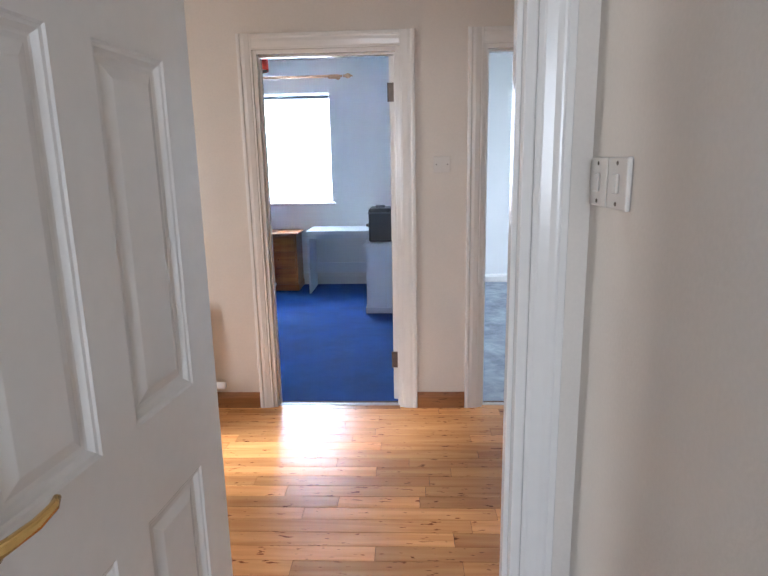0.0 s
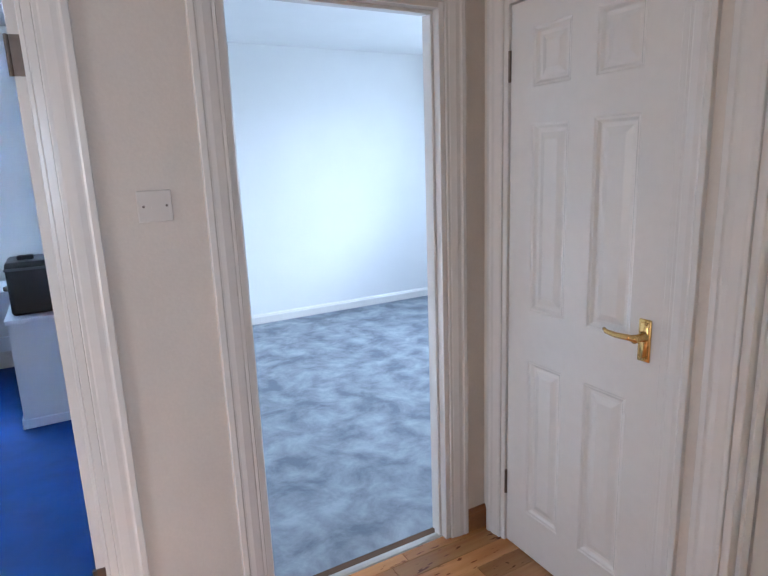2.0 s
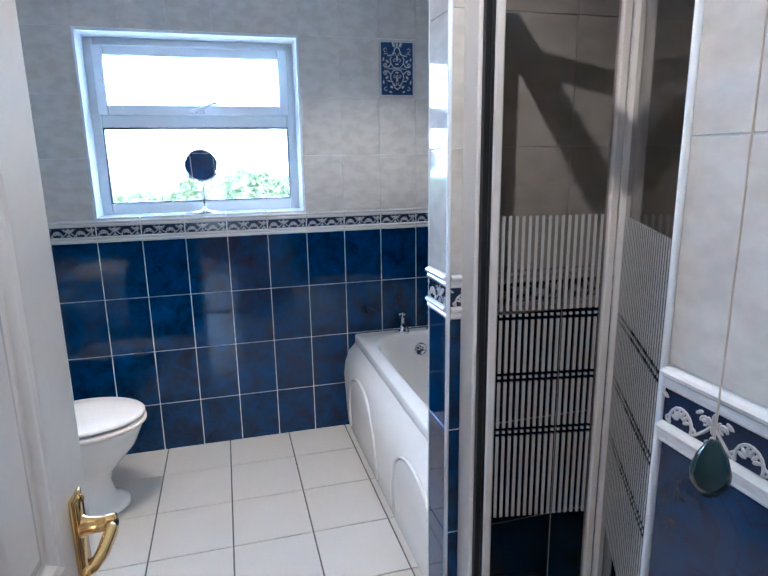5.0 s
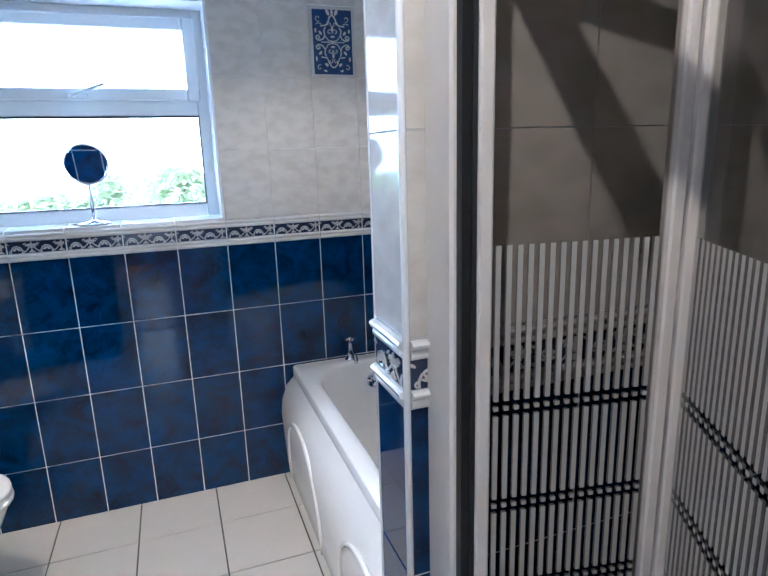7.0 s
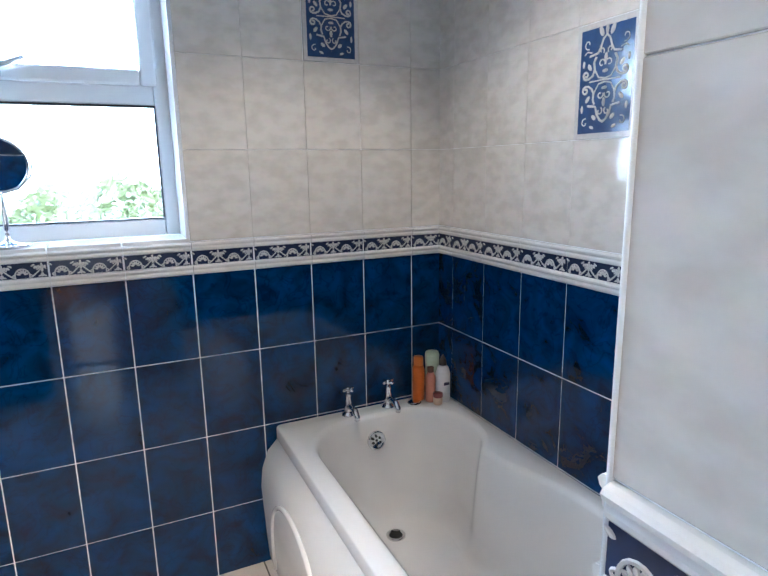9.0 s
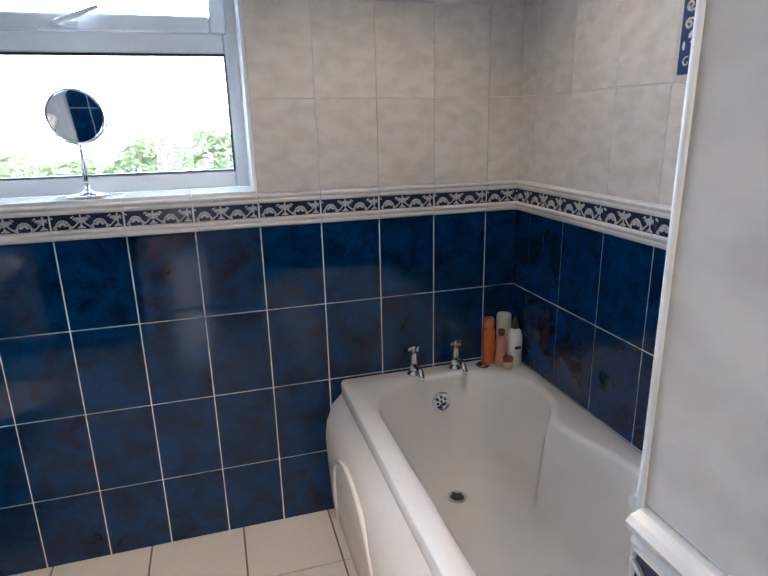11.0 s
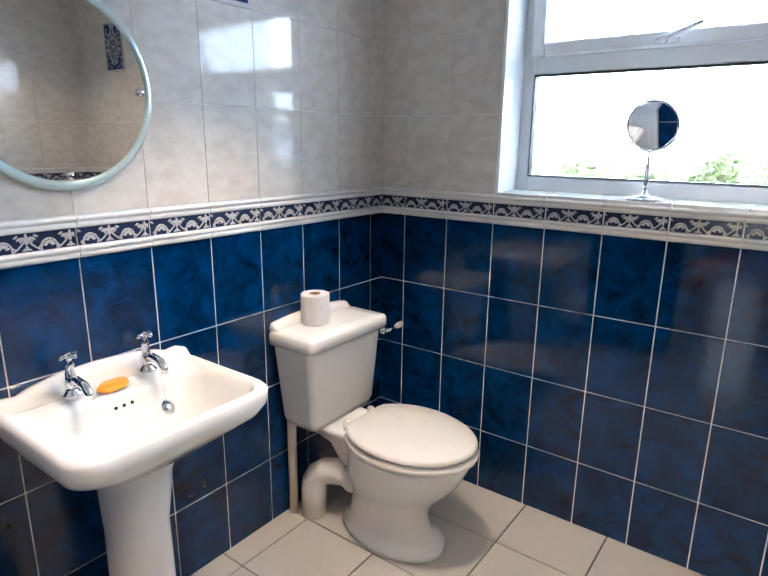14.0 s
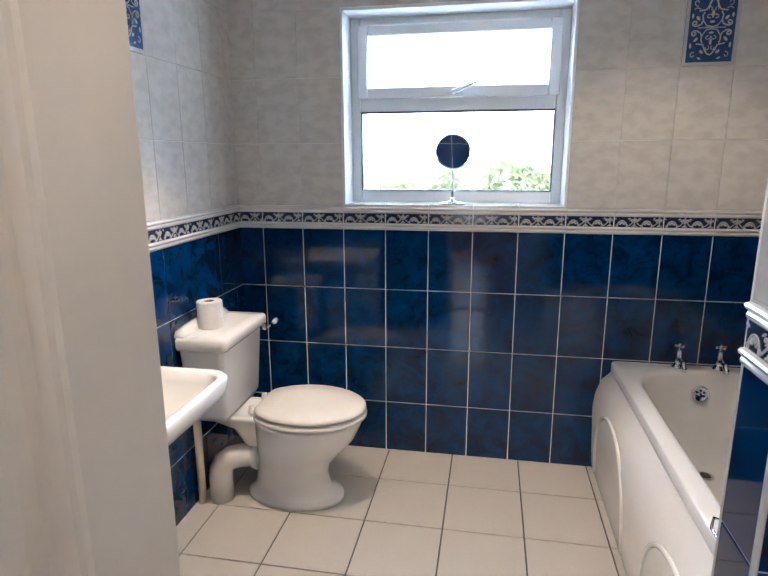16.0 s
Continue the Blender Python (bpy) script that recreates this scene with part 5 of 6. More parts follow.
part("screen", box((0.7775, 3.37, 1.46), (0.7805, 3.93, 1.80)), plain("dark_screen", (0.01, 0.012, 0.015), 0.1), tv, "dark glossy screen")
part("bracket", box((0.83, 3.58, 1.55), (0.98, 3.68, 1.67), 0.004), BLACK, tv)

rod = tagged(empty("curtain_rod"), "pale turned wooden curtain pole with finials", "curtain pole")
ry, rz = 5.24, 2.40
part("pole", tube([(-1.35, ry, rz), (0.06, ry, rz)], 0.014, 14), POLE_WOOD, rod, smooth=True)
for x, s in ((0.07, 1), (-1.35, -1)):
    part("finial", lathe([(0.014, 0), (0.02, 0.006), (0.012, 0.018), (0.026, 0.04), (0.030, 0.055), (0.022, 0.075), (0.008, 0.09), (0.012, 0.10), (0, 0.108)], pose(x, ry, rz, 0, 90 * s, 0), 18), POLE_WOOD, rod, smooth=True)
for x in (0.0, -1.25):
    part("bracket", lathe([(0.03, 0), (0.03, 0.012), (0.012, 0.02), (0.012, 0.085), (0.02, 0.09)], pose(x, 5.33, rz, 90, 0, 0), 14), POLE_WOOD, rod, smooth=True)
for i in range(7):
    part("ring", lathe([(0.018, -0.005), (0.024, -0.005), (0.024, 0.005), (0.018, 0.005), (0.018, -0.005)], pose(-0.09 + 0.012 * i, ry, rz - 0.006, 0, 90, 6 * i), 18), POLE_WOOD, rod, smooth=True)

blind = tagged(empty("roller_blind"), "translucent white blind drawn over the window", "blind")
m = bpy.data.materials.new("thin_white_blind")
m.use_nodes = True
n, l, b = nodes_of(m)
tr, mx, out = n.new("ShaderNodeBsdfTranslucent"), n.new("ShaderNodeMixShader"), n["Material Output"]
tr.inputs[0].default_value = (0.85, 0.87, 0.9, 1)
b.inputs["Base Color"].default_value, b.inputs["Roughness"].default_value = (0.8, 0.8, 0.8, 1), 0.8
mx.inputs[0].default_value = 0.75
l.new(b.outputs[0], mx.inputs[1])
l.new(tr.outputs[0], mx.inputs[2])
l.new(mx.outputs[0], out.inputs["Surface"])
b.inputs["Emission Color"].default_value = (0.9, 0.95, 1, 1)
cloth = part("cloth", box((BW[0] + 0.012, 5.385, BW[2] + 0.02), (BW[1] - 0.012, 5.387, BW[3] - 0.06)), m, blind)
part("head_rail", box((BW[0] + 0.005, 5.36, BW[3] - 0.06), (BW[1] - 0.005, 5.41, BW[3] - 0.02), 0.006), mat("grey_blind_rail", (0.35, 0.38, 0.42), 0.5), blind)

lampshade = tagged(empty("pendant_lamp", pose(-0.576, 3.75, 0)), "red drum pendant lampshade on a cord", "pendant lamp")
part("shade", lathe([(0.146, 2.242), (0.146, 2.48), (0.144, 2.48), (0.144, 2.242), (0.146, 2.242)], seg=32), RED_SHADE, lampshade, "red fabric drum shade", True)
part("diffuser", lathe([(0.0, 2.247), (0.143, 2.247)], seg=32), mat("white_diffuser", (0.8, 0.78, 0.75), 0.6), lampshade)
part("cord", tube([(0, 0, 2.3), (0, 0, HIGH)], 0.004, 8), UPVC, lampshade)


def bed():
    root = tagged(empty("bed"), "pine bed with a pale blue checked quilt", "bed")
    m = bpy.data.materials.new("blue_checked_quilt")
    m.use_nodes = True
    n, l, b = nodes_of(m)
    tc, w1, w2, mix, mul = n.new("ShaderNodeTexCoord"), n.new("ShaderNodeTexWave"), n.new("ShaderNodeTexWave"), n.new("ShaderNodeMix"), n.new("ShaderNodeMath")
    w1.bands_direction, w2.bands_direction = "X", "Y"
    for w in (w1, w2):
        w.inputs["Scale"].default_value = 6
        l.new(tc.outputs["Object"], w.inputs["Vector"])
    l.new(w1.outputs["Fac"], mul.inputs[0])
    l.new(w2.outputs["Fac"], mul.inputs[1])
    mul.operation = "MULTIPLY"
    mix.data_type = "RGBA"
    mix.inputs["A"].default_value, mix.inputs["B"].default_value = (0.14, 0.36, 0.62, 1), (0.45, 0.62, 0.75, 1)
    l.new(mul.outputs[0], mix.inputs["Factor"])
    l.new(mix.outputs["Result"], b.inputs["Base Color"])
    b.inputs["Roughness"].default_value = 0.9
    part("mattress", box((-1.9, 3.95, 0.28), (-0.93, 5.1, 0.48), 0.05, 3), UPVC, root)
    bm = box((-1.92, 3.92, 0.17), (-0.80, 4.85, 0.55), 0.07, 4)
    part("quilt", bm, m, root, "pale blue checked quilt", True)
    for x in (-1.93, -1.03):
        part("bed_post", lathe([(0.03, 0), (0.03, 0.5), (0.035, 0.55), (0.03, 0.75), (0.04, 0.80), (0.03, 0.86), (0, 0.88)], pose(x, 5.2, 0), 14), PINE_Z, root, smooth=True)
    part("headboard", box((-1.93, 5.185, 0.35), (-1.03, 5.215, 0.80), 0.008, 2), PINE, root)
    part("side_rail", box((-1.03, 3.95, 0.2), (-1.0, 5.2, 0.32), 0.004), PINE, root)
    return root


bed()
low = tagged(empty("low_white_unit"), "low white unit beside the bedroom door", "cabinet")
part("body", box((-0.62, 1.785, 0.04), (-0.10, 2.16, 0.645), 0.004), WHITE_MELAMINE, low)
part("top", box((-0.63, 1.78, 0.646), (-0.09, 2.17, 0.667), 0.004), WHITE_MELAMINE, low)
part("plinth", box((-0.60, 1.79, 0.0), (-0.105, 2.155, 0.04)), WHITE_MELAMINE, low)


# things hung on the open bedroom door
def hung_cap():
    root = tagged(empty("peaked_cap", pose(0.772, 2.60, 1.40)), "black cap with pale trim hung on the open bedroom door", "cap")
    bm = bmesh.new()
    add_loft(bm, [[Vector((x, 0.115 * s * math.cos(a), 0.165 + 0.165 * s * math.sin(a))) for a in [2 * math.pi * i / 20 for i in range(20)]] for x, s in ((0.036, 0.9), (-0.03, 1.0), (-0.075, 0.9), (-0.105, 0.55))])
    part("crown", bm, mat("black_cloth", (0.012, 0.012, 0.016), 0.7, spread=0.3), root, smooth=True)
    bm = bmesh.new()
    add_loft(bm, [[Vector((x, 0.118 * s * math.cos(a), 0.165 + 0.168 * s * math.sin(a))) for a in [2 * math.pi * i / 20 for i in range(20)]] for x, s in ((-0.050, 0.975), (-0.060, 0.95))])
    part("trim_band", bm, mat("pale_band", (0.6, 0.62, 0.65), 0.6), root, smooth=True)
    return root


hung_cap()


def hung_bag():
    root = tagged(empty("drawstring_bag", pose(0.742, 2.27, 0.98)), "small dark bag hung from the bedroom door handle", "bag")
    bm = bmesh.new()
    add_loft(bm, [rounded(0.02, 0.07, 0.01, 0.0, 4), rounded(0.05, 0.12, 0.02, 0.03, 4), rounded(0.045, 0.11, 0.02, 0.10, 4), rounded(0.02, 0.05, 0.008, 0.16, 4)])
    part("body", bm, mat("dark_bag_cloth", (0.03, 0.022, 0.022), 0.8, spread=0.4), root, smooth=True)
    part("cord", tube([(0, 0, 0.15), (0.01, 0, 0.20), (0.02, 0, 0.22)], 0.003, 6), RUBBER, root)
    return root


hung_bag()


# ---- hedge outside the bathroom window ----
def hedge():
    rnd = random.Random(4)
    verts, faces = [], []
    for i in range(16000):
        y, u = rnd.uniform(-3.5, 5.5), rnd.random()
        lump = 0.08 * math.sin(y * 3.7) + 0.06 * math.sin(y * 9.1 + 1) - 0.13 * (y - 0.3)
        top = 1.29 + max(-0.55, min(0.6, lump))
        z = -0.3 + (top + 0.3) * (1 - u * u * 0.9)
        x = 9.0 + rnd.gauss(0, 0.25) + 0.8 * abs(rnd.gauss(0, 0.4))
        c = Vector((x, y, z))
        t = Euler((rnd.uniform(0, 6.3), rnd.uniform(0, 6.3), rnd.uniform(0, 6.3))).to_matrix()
        s = rnd.uniform(0.03, 0.075)
        k = len(verts)
        verts += [tuple(c + t @ (Vector(p) * s)) for p in ((0, -1, 0), (0.4, 0, 0.12), (0, 1, 0), (-0.4, 0, 0.12))]
        faces.append((k, k + 1, k + 2, k + 3))
    me = bpy.data.meshes.new("hedge")
    me.from_pydata(verts, [], faces)
    me.materials.append(mat("hedge_leaf", (0.52, 0.54, 0.30), 0.6, spread=0.5, grain=3, dark=(0.36, 0.42, 0.20)))
    return tagged(new("hedge", me), "loose green hedge outside the window", "hedge", kind="stuff")


hedge()

# ---- tiles and boards ----
MESHES = {}
TILE_T = 0.003


def tile_mesh(w, h, material, t=TILE_T, e=0.001):
    key = (round(w, 4), round(h, 4), material.name)
    if key not in MESHES:
        me = bpy.data.meshes.new("tile")
        a, b, c, d = (0, 0), (w, 0), (w, h), (0, h)
        low = [(x, y, 0) for x, y in (a, b, c, d)]
        sh = [(x, y, t - e) for x, y in (a, b, c, d)]
        top = [(e, e, t), (w - e, e, t), (w - e, h - e, t), (e, h - e, t)]
        me.from_pydata(low + sh + top, [], [(8, 9, 10, 11)] + [(i, (i + 1) % 4, 4 + (i + 1) % 4, 4 + i) for i in range(4)] + [(4 + i, 4 + (i + 1) % 4, 8 + (i + 1) % 4, 8 + i) for i in range(4)])
        me.materials.append(material)
        MESHES[key] = me
    return MESHES[key]


def border_mesh(w, h):
    """Listello: dark blue ground with a white relief of fans and bell flowers."""
    key = ("border", round(w, 4))
    if key in MESHES:
        return MESHES[key]
    bm = bmesh.new()
    add_box(bm, (0, 0, 0), (w, h, 0.005))
    for f in bm.faces:
        f.material_index = 0
    blue = len(bm.faces)

    def dot(x, y, r, sx=1.0, sy=1.0, ang=0):
        if r * 0.3 < x < w - r * 0.3:
            add_lathe(bm, [(1.0, 0.0), (0.8, 0.0022), (0.0, 0.003)], pose(x, y, 0.0048, 0, 0, ang) @ Matrix.Diagonal((r * sx * 1.45, r * sy * 1.2, 1, 1)), 8)

    def line(pts, r=0.0013):
        pts = [(x, y, 0.0052) for x, y in pts if 0.001 < x < w - 0.001]
        if len(pts) > 2:
            add_tube(bm, pts, r * 1.5, 5)

    p, k = 0.1, h / 0.045
    for i in range(-1, int(w / p) + 2):
        c = (i + 0.3) * p
        for a in (-72, -43, -14, 14, 43, 72):
            dot(c + 0.010 * math.sin(radians(a)), (0.009 + 0.0115 * math.cos(radians(a))) * k, 0.0052, 0.38, 1.0, -a)
        line([(c + 0.0185 * math.sin(radians(a)), (0.008 + 0.0200 * math.cos(radians(a))) * k) for a in range(-110, 111, 20)], 0.0016)
        for s in (-1, 1):
            line([(c + s * (0.0175 + 0.007 * math.sin(radians(a))), (0.0065 - 0.0045 * math.cos(radians(a))) * k) for a in range(0, 181, 30)])
            line([(c + s * (0.022 + 0.024 * u), (0.003 + 0.022 * u * u + 0.004 * math.sin(3.1 * u)) * k) for u in (0, 0.2, 0.4, 0.6, 0.8, 1.0)], 0.0015)
            e = c + s * 0.036
            line([(e + s * 0.0055 * math.cos(radians(a)), (0.029 + 0.0055 * math.sin(radians(a))) * k) for a in range(-90, 200, 36)])
            dot(e, 0.0295 * k, 0.0025)
            dot(c + s * 0.028, 0.037 * k, 0.0035, 1.3, 0.7, 30 * s)
        f = c + p / 2
        dot(f, 0.036 * k, 0.0075, 0.36, 1.0)
        dot(f - 0.0055, 0.031 * k, 0.006, 0.4, 1.0, 38)
        dot(f + 0.0055, 0.031 * k, 0.006, 0.4, 1.0, -38)
        dot(f, 0.022 * k, 0.0055, 0.5, 1.0)
        dot(f, 0.008 * k, 0.0065, 0.5, 0.9)
        dot(f - 0.006, 0.005 * k, 0.0045, 0.9, 0.5, 20)
        dot(f + 0.006, 0.005 * k, 0.0045, 0.9, 0.5, -20)
    for f in list(bm.faces)[blue:]:
        f.material_index = 1
    me = bpy.data.meshes.new("border_tile")
    bmesh.ops.recalc_face_normals(bm, faces=bm.faces)
    bm.to_mesh(me)
    bm.free()
    me.materials.append(BORDER_BLUE)
    me.materials.append(BORDER_WHITE)
    MESHES[key] = me
    return me


def trim_mesh(w, h):
    key = ("trim", round(w, 4), round(h, 4))
    if key not in MESHES:
        bm = bmesh.new()
        prof = ((0, 0), (0, 0.006), (0.12, 0.009), (0.3, 0.010), (0.45, 0.008), (0.5, 0.008), (0.62, 0.013), (0.8, 0.015), (0.93, 0.012), (1.0, 0.006), (1.0, 0))
        add_loft(bm, [[Vector((x, h * v, d)) for v, d in prof] for x in (0, w)])
        me = bpy.data.meshes.new("trim_tile")
        bmesh.ops.recalc_face_normals(bm, faces=bm.faces)
        bm.to_mesh(me)
        bm.free()
        me.materials.append(TRIM_TILE)
        MESHES[key] = me
    return MESHES[key]


def ornament_mesh(w, h):
    """Picture tile: white scrollwork in relief on blue, in a white border."""
    key = ("ornament", round(w, 4))
    if key in MESHES:
        return MESHES[key]
    bm = bmesh.new()
    add_box(bm, (0, 0, 0), (w, h, 0.006))
    for f in bm.faces:
        f.material_index = 1
    a = len(bm.faces)
    add_box(bm, (0.014, 0.014, 0.005), (w - 0.014, h - 0.014, 0.0068))
    for f in list(bm.faces)[a:]:
        f.material_index = 0
    a = len(bm.faces)
    cx, cy = w / 2, h / 2

    def dot(x, y, rx, ry, ang):
        add_lathe(bm, [(1.0, 0.0), (0.7, 0.0018), (0.0, 0.0022)], pose(x, y, 0.0066, 0, 0, ang) @ Matrix.Diagonal((rx * 1.5, ry * 1.2, 1, 1)), 8)

    def strap(pts, r=0.0024):
        for s in (-1, 1):
            add_tube(bm, [(cx + s * x, cy + y, 0.0068) for x, y in pts], r * 1.35, 5)

    def curl(x, y, r, a0, turns):
        n = 9
        return [(x + r * (1 - 0.7 * k / n) * math.cos(radians(a0 + turns * k / n)), y + r * (1 - 0.7 * k / n) * math.sin(radians(a0 + turns * k / n))) for k in range(n + 1)]

    strap([(0.030, 0.058), (0.037, 0.046), (0.034, 0.028), (0.040, 0.014), (0.052, 0.008)] + curl(0.062, 0.018, 0.011, -90, 400))
    strap([(0.030, -0.056), (0.035, -0.044), (0.034, -0.030), (0.040, -0.018), (0.052, -0.010)] + curl(0.062, -0.020, 0.011, 90, -400))
    strap([(0.0, 0.106), (0.010, 0.098), (0.017, 0.080), (0.026, 0.066), (0.052, 0.062)])
    strap([(0.0, -0.100), (0.010, -0.094), (0.020, -0.080), (0.026, -0.062), (0.052, -0.058)])
    strap([(0.0, 0.004), (0.02, 0.008), (0.034, 0.028)], 0.0018)
    strap([(0.0, -0.004), (0.02, -0.008), (0.034, -0.030)], 0.0018)
    strap([(0.0, 0.001), (0.05, 0.0)], 0.0016)
    strap(curl(0.012, 0.040, 0.012, 200, -330), 0.0016)
    strap(curl(0.012, -0.034, 0.011, 160, 330), 0.0016)
    strap(curl(0.014, 0.070, 0.009, 230, -300), 0.0015)
    strap(curl(0.012, -0.074, 0.010, 120, 300), 0.0015)
    strap(curl(0.060, 0.092, 0.013, 250, 300), 0.0013)
    strap(curl(0.060, -0.100, 0.012, 110, -300), 0.0013)
    strap([(0.046, 0.070), (0.062, 0.074), (0.070, 0.068)], 0.0014)
    for s in (-1, 1):
        for x, y, rx, ry, ang in ((0.018, 0.116, 0.005, 0.012, 25), (0.0, 0.118, 0.004, 0.011, 0), (0.052, 0.036, 0.004, 0.009, 40), (0.054, -0.042, 0.004, 0.009, -40), (0.030, -0.088, 0.004, 0.008, 50), (0.0, 0.055, 0.004, 0.009, 0), (0.0, 0.022, 0.007, 0.004, 0), (0.0, -0.018, 0.007, 0.004, 0), (0.0, -0.052, 0.004, 0.010, 0), (0.072, 0.045, 0.003, 0.008, 0), (0.072, -0.065, 0.003, 0.009, 0), (0.036, -0.112, 0.003, 0.007, 70)):
            dot(cx + s * x, cy + y, rx, ry, -s * ang)
    for f in list(bm.faces)[a:]:
        f.material_index = 1
    me = bpy.data.meshes.new("picture_tile")
    bmesh.ops.recalc_face_normals(bm, faces=bm.faces)
    bm.to_mesh(me)
    bm.free()
    me.materials.append(PANEL_BLUE)
    me.materials.append(BORDER_WHITE)
    MESHES[key] = me
    return me


JOINT = 0.0042
Z_BLUE = (0.0, 0.261, 0.547, 0.833, 1.117)
Z_TRIM = ((1.117, 1.147), (1.192, 1.222))
Z_CREAM = (1.222, 1.506, 1.79, 2.075, 2.36, 2.42)


def tile_wall(parent, origin, u, cuts, hole=None, pictures=(), row=1.79, blue=True, cream=True, zmin=0.0):
    """Lays a tiled face: origin on the wall's face, u the unit way along it with the room on u x z; cuts are distances along u."""
    wallob = bpy.data.objects[parent]
    o, u = Vector(origin), Vector(u)
    nrm = u.cross(Vector((0, 0, 1)))
    rot = Matrix((u, (0, 0, 1), nrm)).transposed().to_4x4()

    def lay(name, me, a, z):
        ob = new(name, me)
        ob.parent = wallob
        ob.matrix_basis = Matrix.Translation(o + u * (a + JOINT / 2) + Vector((0, 0, z + JOINT / 2))) @ rot

    def covered(a, b, z0, z1):
        return hole and a > hole[0] - 0.02 and b < hole[1] + 0.02 and z0 > hole[2] - 0.02 and z1 < hole[3] + 0.02

    for a, b in zip(cuts, cuts[1:]):
        w = b - a - JOINT
        if w < 0.008:
            continue
        if blue:
            for z0, z1 in zip(Z_BLUE, Z_BLUE[1:]):
                if z1 > zmin:
                    z0 = max(z0, zmin)
                    lay("tile", tile_mesh(w, z1 - z0 - JOINT, BLUE_TILE), a, z0)
            for z0, z1 in Z_TRIM:
                lay("trim_tile", trim_mesh(w + JOINT * 0.6, z1 - z0 - 0.001), a, z0 - JOINT / 2 + 0.0005)
            lay("border_tile", border_mesh(w - 0.0015, 0.045 - 0.001), a + 0.00075, 1.147 - JOINT / 2 + 0.0005)
        if cream:
            for z0, z1 in zip(Z_CREAM, Z_CREAM[1:]):
                if covered(a, b, z0, z1):
                    continue
                if any(abs(a - p) < 0.03 for p in pictures) and abs(z0 - row) < 0.01:
                    lay("picture_tile", ornament_mesh(w, z1 - z0 - JOINT), a, z0)
                else:
                    lay("tile", tile_mesh(w + JOINT * 0.84, z1 - z0 - JOINT * 0.3, CREAM_TILE), a - JOINT * 0.42, z0)


def cut(first, end, start=0.0, step=0.2):
    out = [start]
    x = first
    while x < end - 0.012:
        out.append(round(x, 4))
        x += step
    return out + [end]


# window wall: u runs from the left corner (y = 1.52) towards -y
tile_wall("wall_bath_window", (5.0, 1.52, 0), (0, -1, 0), cut(0.12, 2.445), (0.52, 1.52, WIN[2], WIN[3]), (1.92,))
tile_wall("wall_bath_left", (2.84, 1.52, 0), (1, 0, 0), cut(0.08, 2.16), None, (1.28,))
tile_wall("wall_bath_right", (5.0, -0.925, 0), (-1, 0, 0), cut(0.10, 5.0 - PX1), None, (0.70,), 1.506)
tile_wall("wall_bath_right", (PX0, -0.925, 0), (-1, 0, 0), cut(0.111, PX0 - 2.22), zmin=0.11)
tile_wall("wall_partition", (PX1, PY, 0), (-1, 0, 0), [0.0, PX1 - PX0])
tile_wall("wall_partition", (PX0, PY, 0), (0, -1, 0), cut(0.10, 0.837))
tile_wall("wall_partition", (PX1, -0.925, 0), (0, 1, 0), cut(0.2, 0.837), zmin=0.5)
tile_wall("wall_shower_stub", (2.60, SY, 0), (-1, 0, 0), [0.0, 0.2, 0.38])
tile_wall("wall_cupboard_end", (2.84, 0.735, 0), (0, 1, 0), cut(0.2, 0.785))
tile_wall("wall_cupboard_side", (2.22, 0.735, 0), (1, 0, 0), cut(0.2, 0.62))
tile_wall("wall_bath_west", (2.22, -0.925, 0), (0, 1, 0), cut(0.2, 0.78), zmin=0.11)
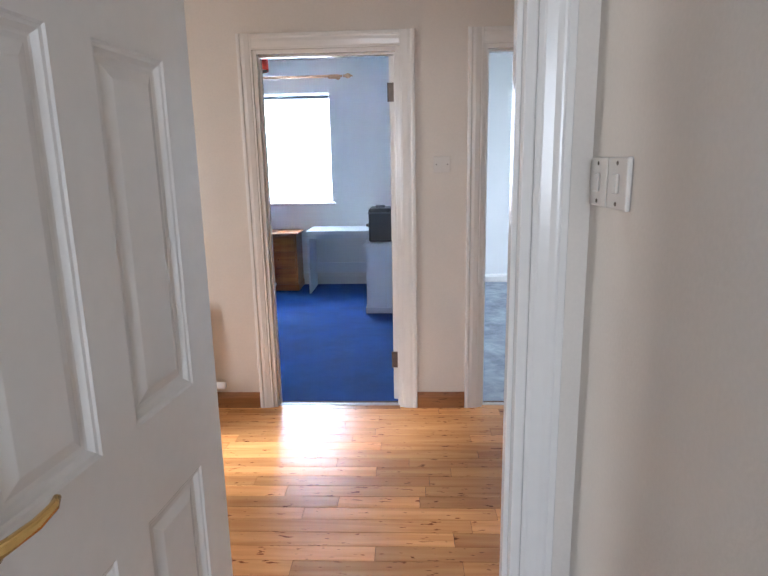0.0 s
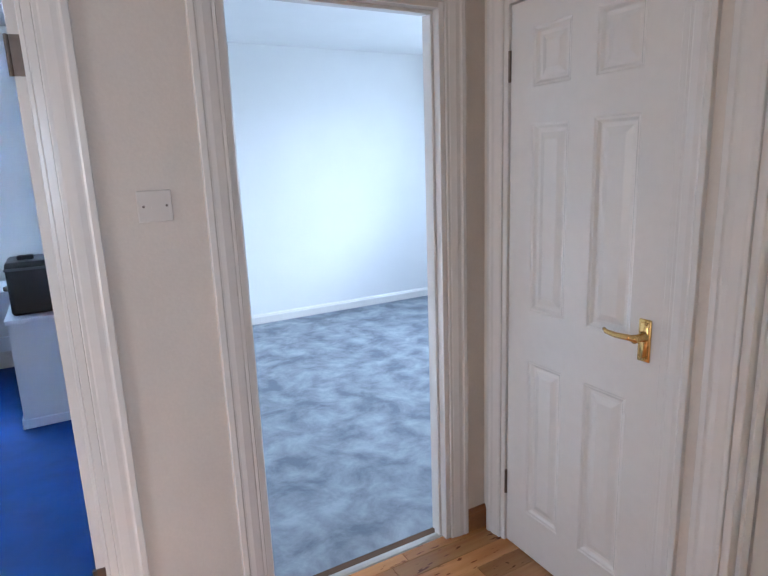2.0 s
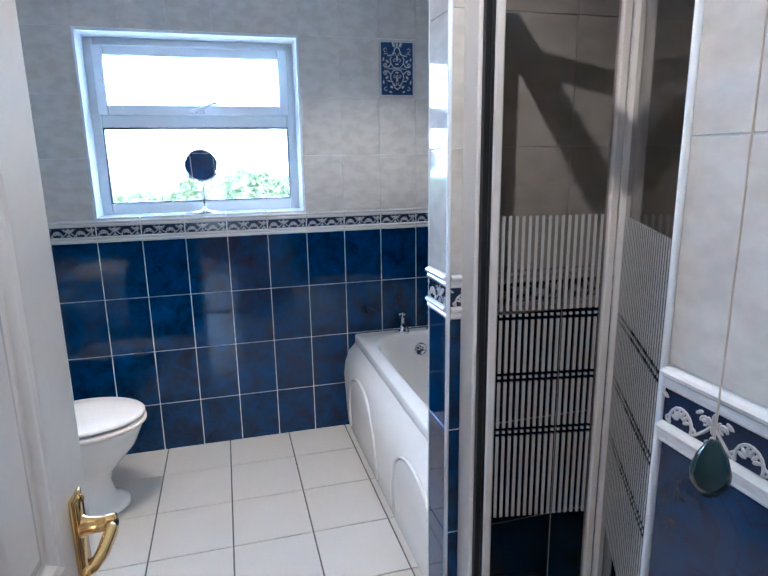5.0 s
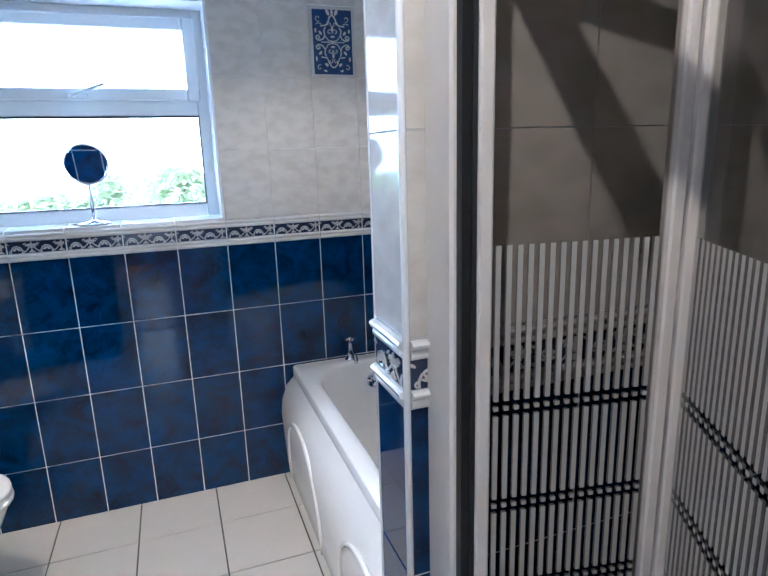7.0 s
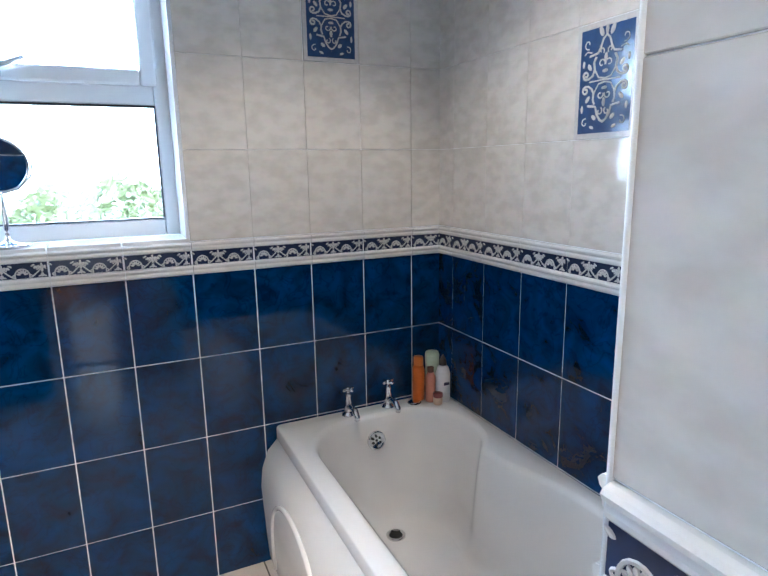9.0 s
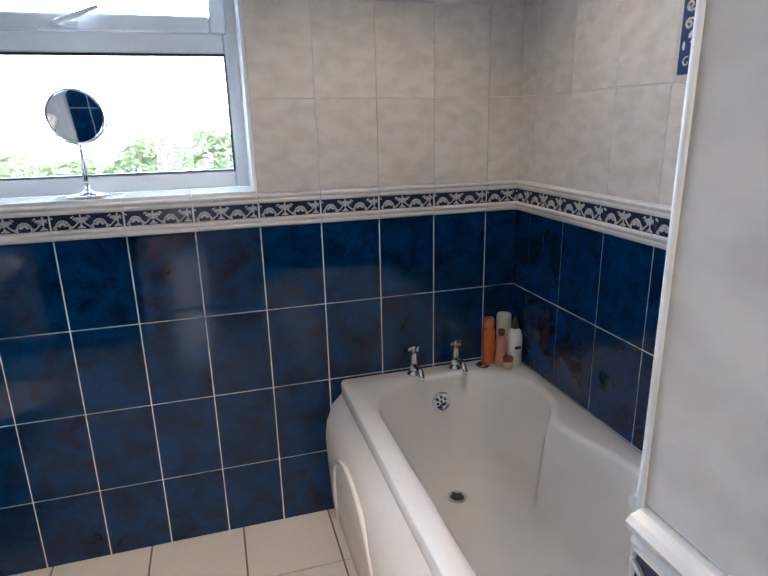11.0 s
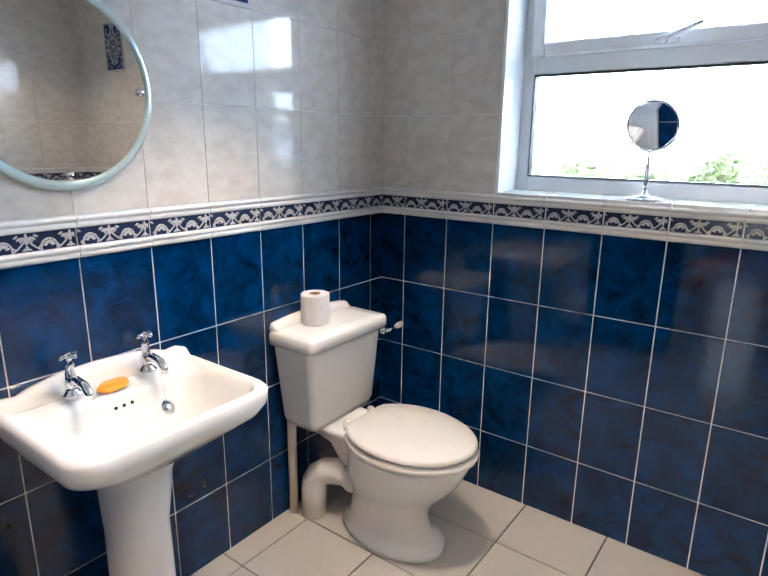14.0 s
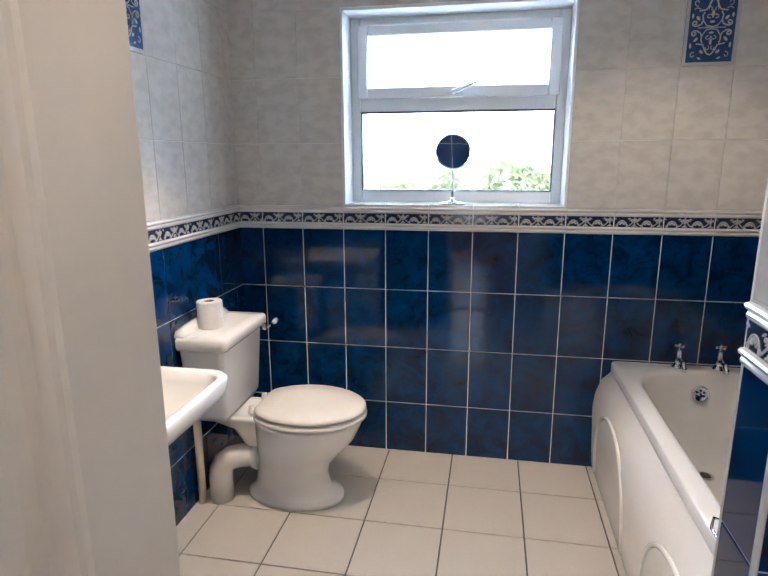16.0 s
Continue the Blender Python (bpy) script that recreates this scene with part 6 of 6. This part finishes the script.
for nm, p in (("trim_pillar_edge", (PX0 - 0.004, PY + 0.004)), ("trim_stub_edge", (2.604, SY + 0.004)), ("trim_pillar_far", (PX1 + 0.001, PY + 0.002))):
    rad = 0.003 if nm == "trim_pillar_far" else 0.0055
    bm = lathe([(rad, 0.0), (rad, 2.42)], Matrix.Translation((*p, 0)), 12)
    structure(obj(nm, bm, UPVC, smooth=True), "white quarter-round plastic tile edge", "tile trim")
# sill tiles of the bathroom window
for i in range(5):
    ob = new("sill_tile", tile_mesh(0.158, 0.2 - JOINT, TRIM_TILE, 0.012))
    ob.parent = bpy.data.objects["wall_bath_window"]
    ob.matrix_basis = Matrix.Translation((4.998, 0.2 * i + JOINT / 2, WIN[2])) @ Matrix(((1, 0, 0), (0, 1, 0), (0, 0, 1))).to_4x4()

# bathroom floor tiles
FP = 0.3165
xs = [2.22] + [4.72 + FP * k for k in range(-7, 1) if 4.72 + FP * k > 2.24] + [5.0]
ys = [-0.925] + [0.15 + FP * k for k in range(-3, 5) if -0.91 < 0.15 + FP * k < 1.5] + [1.52]
for xa, xb in zip(xs, xs[1:]):
    for ya, yb in zip(ys, ys[1:]):
        if xb < 2.9 and ya > 0.7 or ya < -0.3 and xb < 3.2:
            continue
        ob = new("tile", tile_mesh(xb - xa - 0.006, yb - ya - 0.006, FLOOR_TILE, 0.006, 0.001))
        ob.parent = bath_floor
        ob.matrix_basis = Matrix.Translation((xa + 0.003, ya + 0.003, -0.0005))

# landing floorboards along x
rnd = random.Random(11)
BOARD = 0.083
row = 0
y = -0.35
while y < 1.70:
    x = -1.7 - rnd.uniform(0, 0.9)
    while x < 2.14:
        length = rnd.choice((0.35, 0.5, 0.62, 0.8, 1.0))
        a, b = max(x, -1.7), min(x + length, 2.14)
        if b - a > 0.03 and y > -0.26 or (0.3 < b and a < 1.08 and y < -0.26 and b - a > 0.03):
            if y < -0.26:
                a, b = max(a, 0.29), min(b, 1.036)
            if b - a > 0.03:
                top = min(y + BOARD, 1.695)
                ob = new("board", tile_mesh(b - a - 0.0014, top - y - 0.0014, FLOORBOARD, 0.006, 0.001))
                ob.parent = hall_floor
                ob.matrix_basis = Matrix.Translation((a, y, -0.002 + rnd.uniform(0, 0.0006)))
        x += length
    y += BOARD
    row += 1
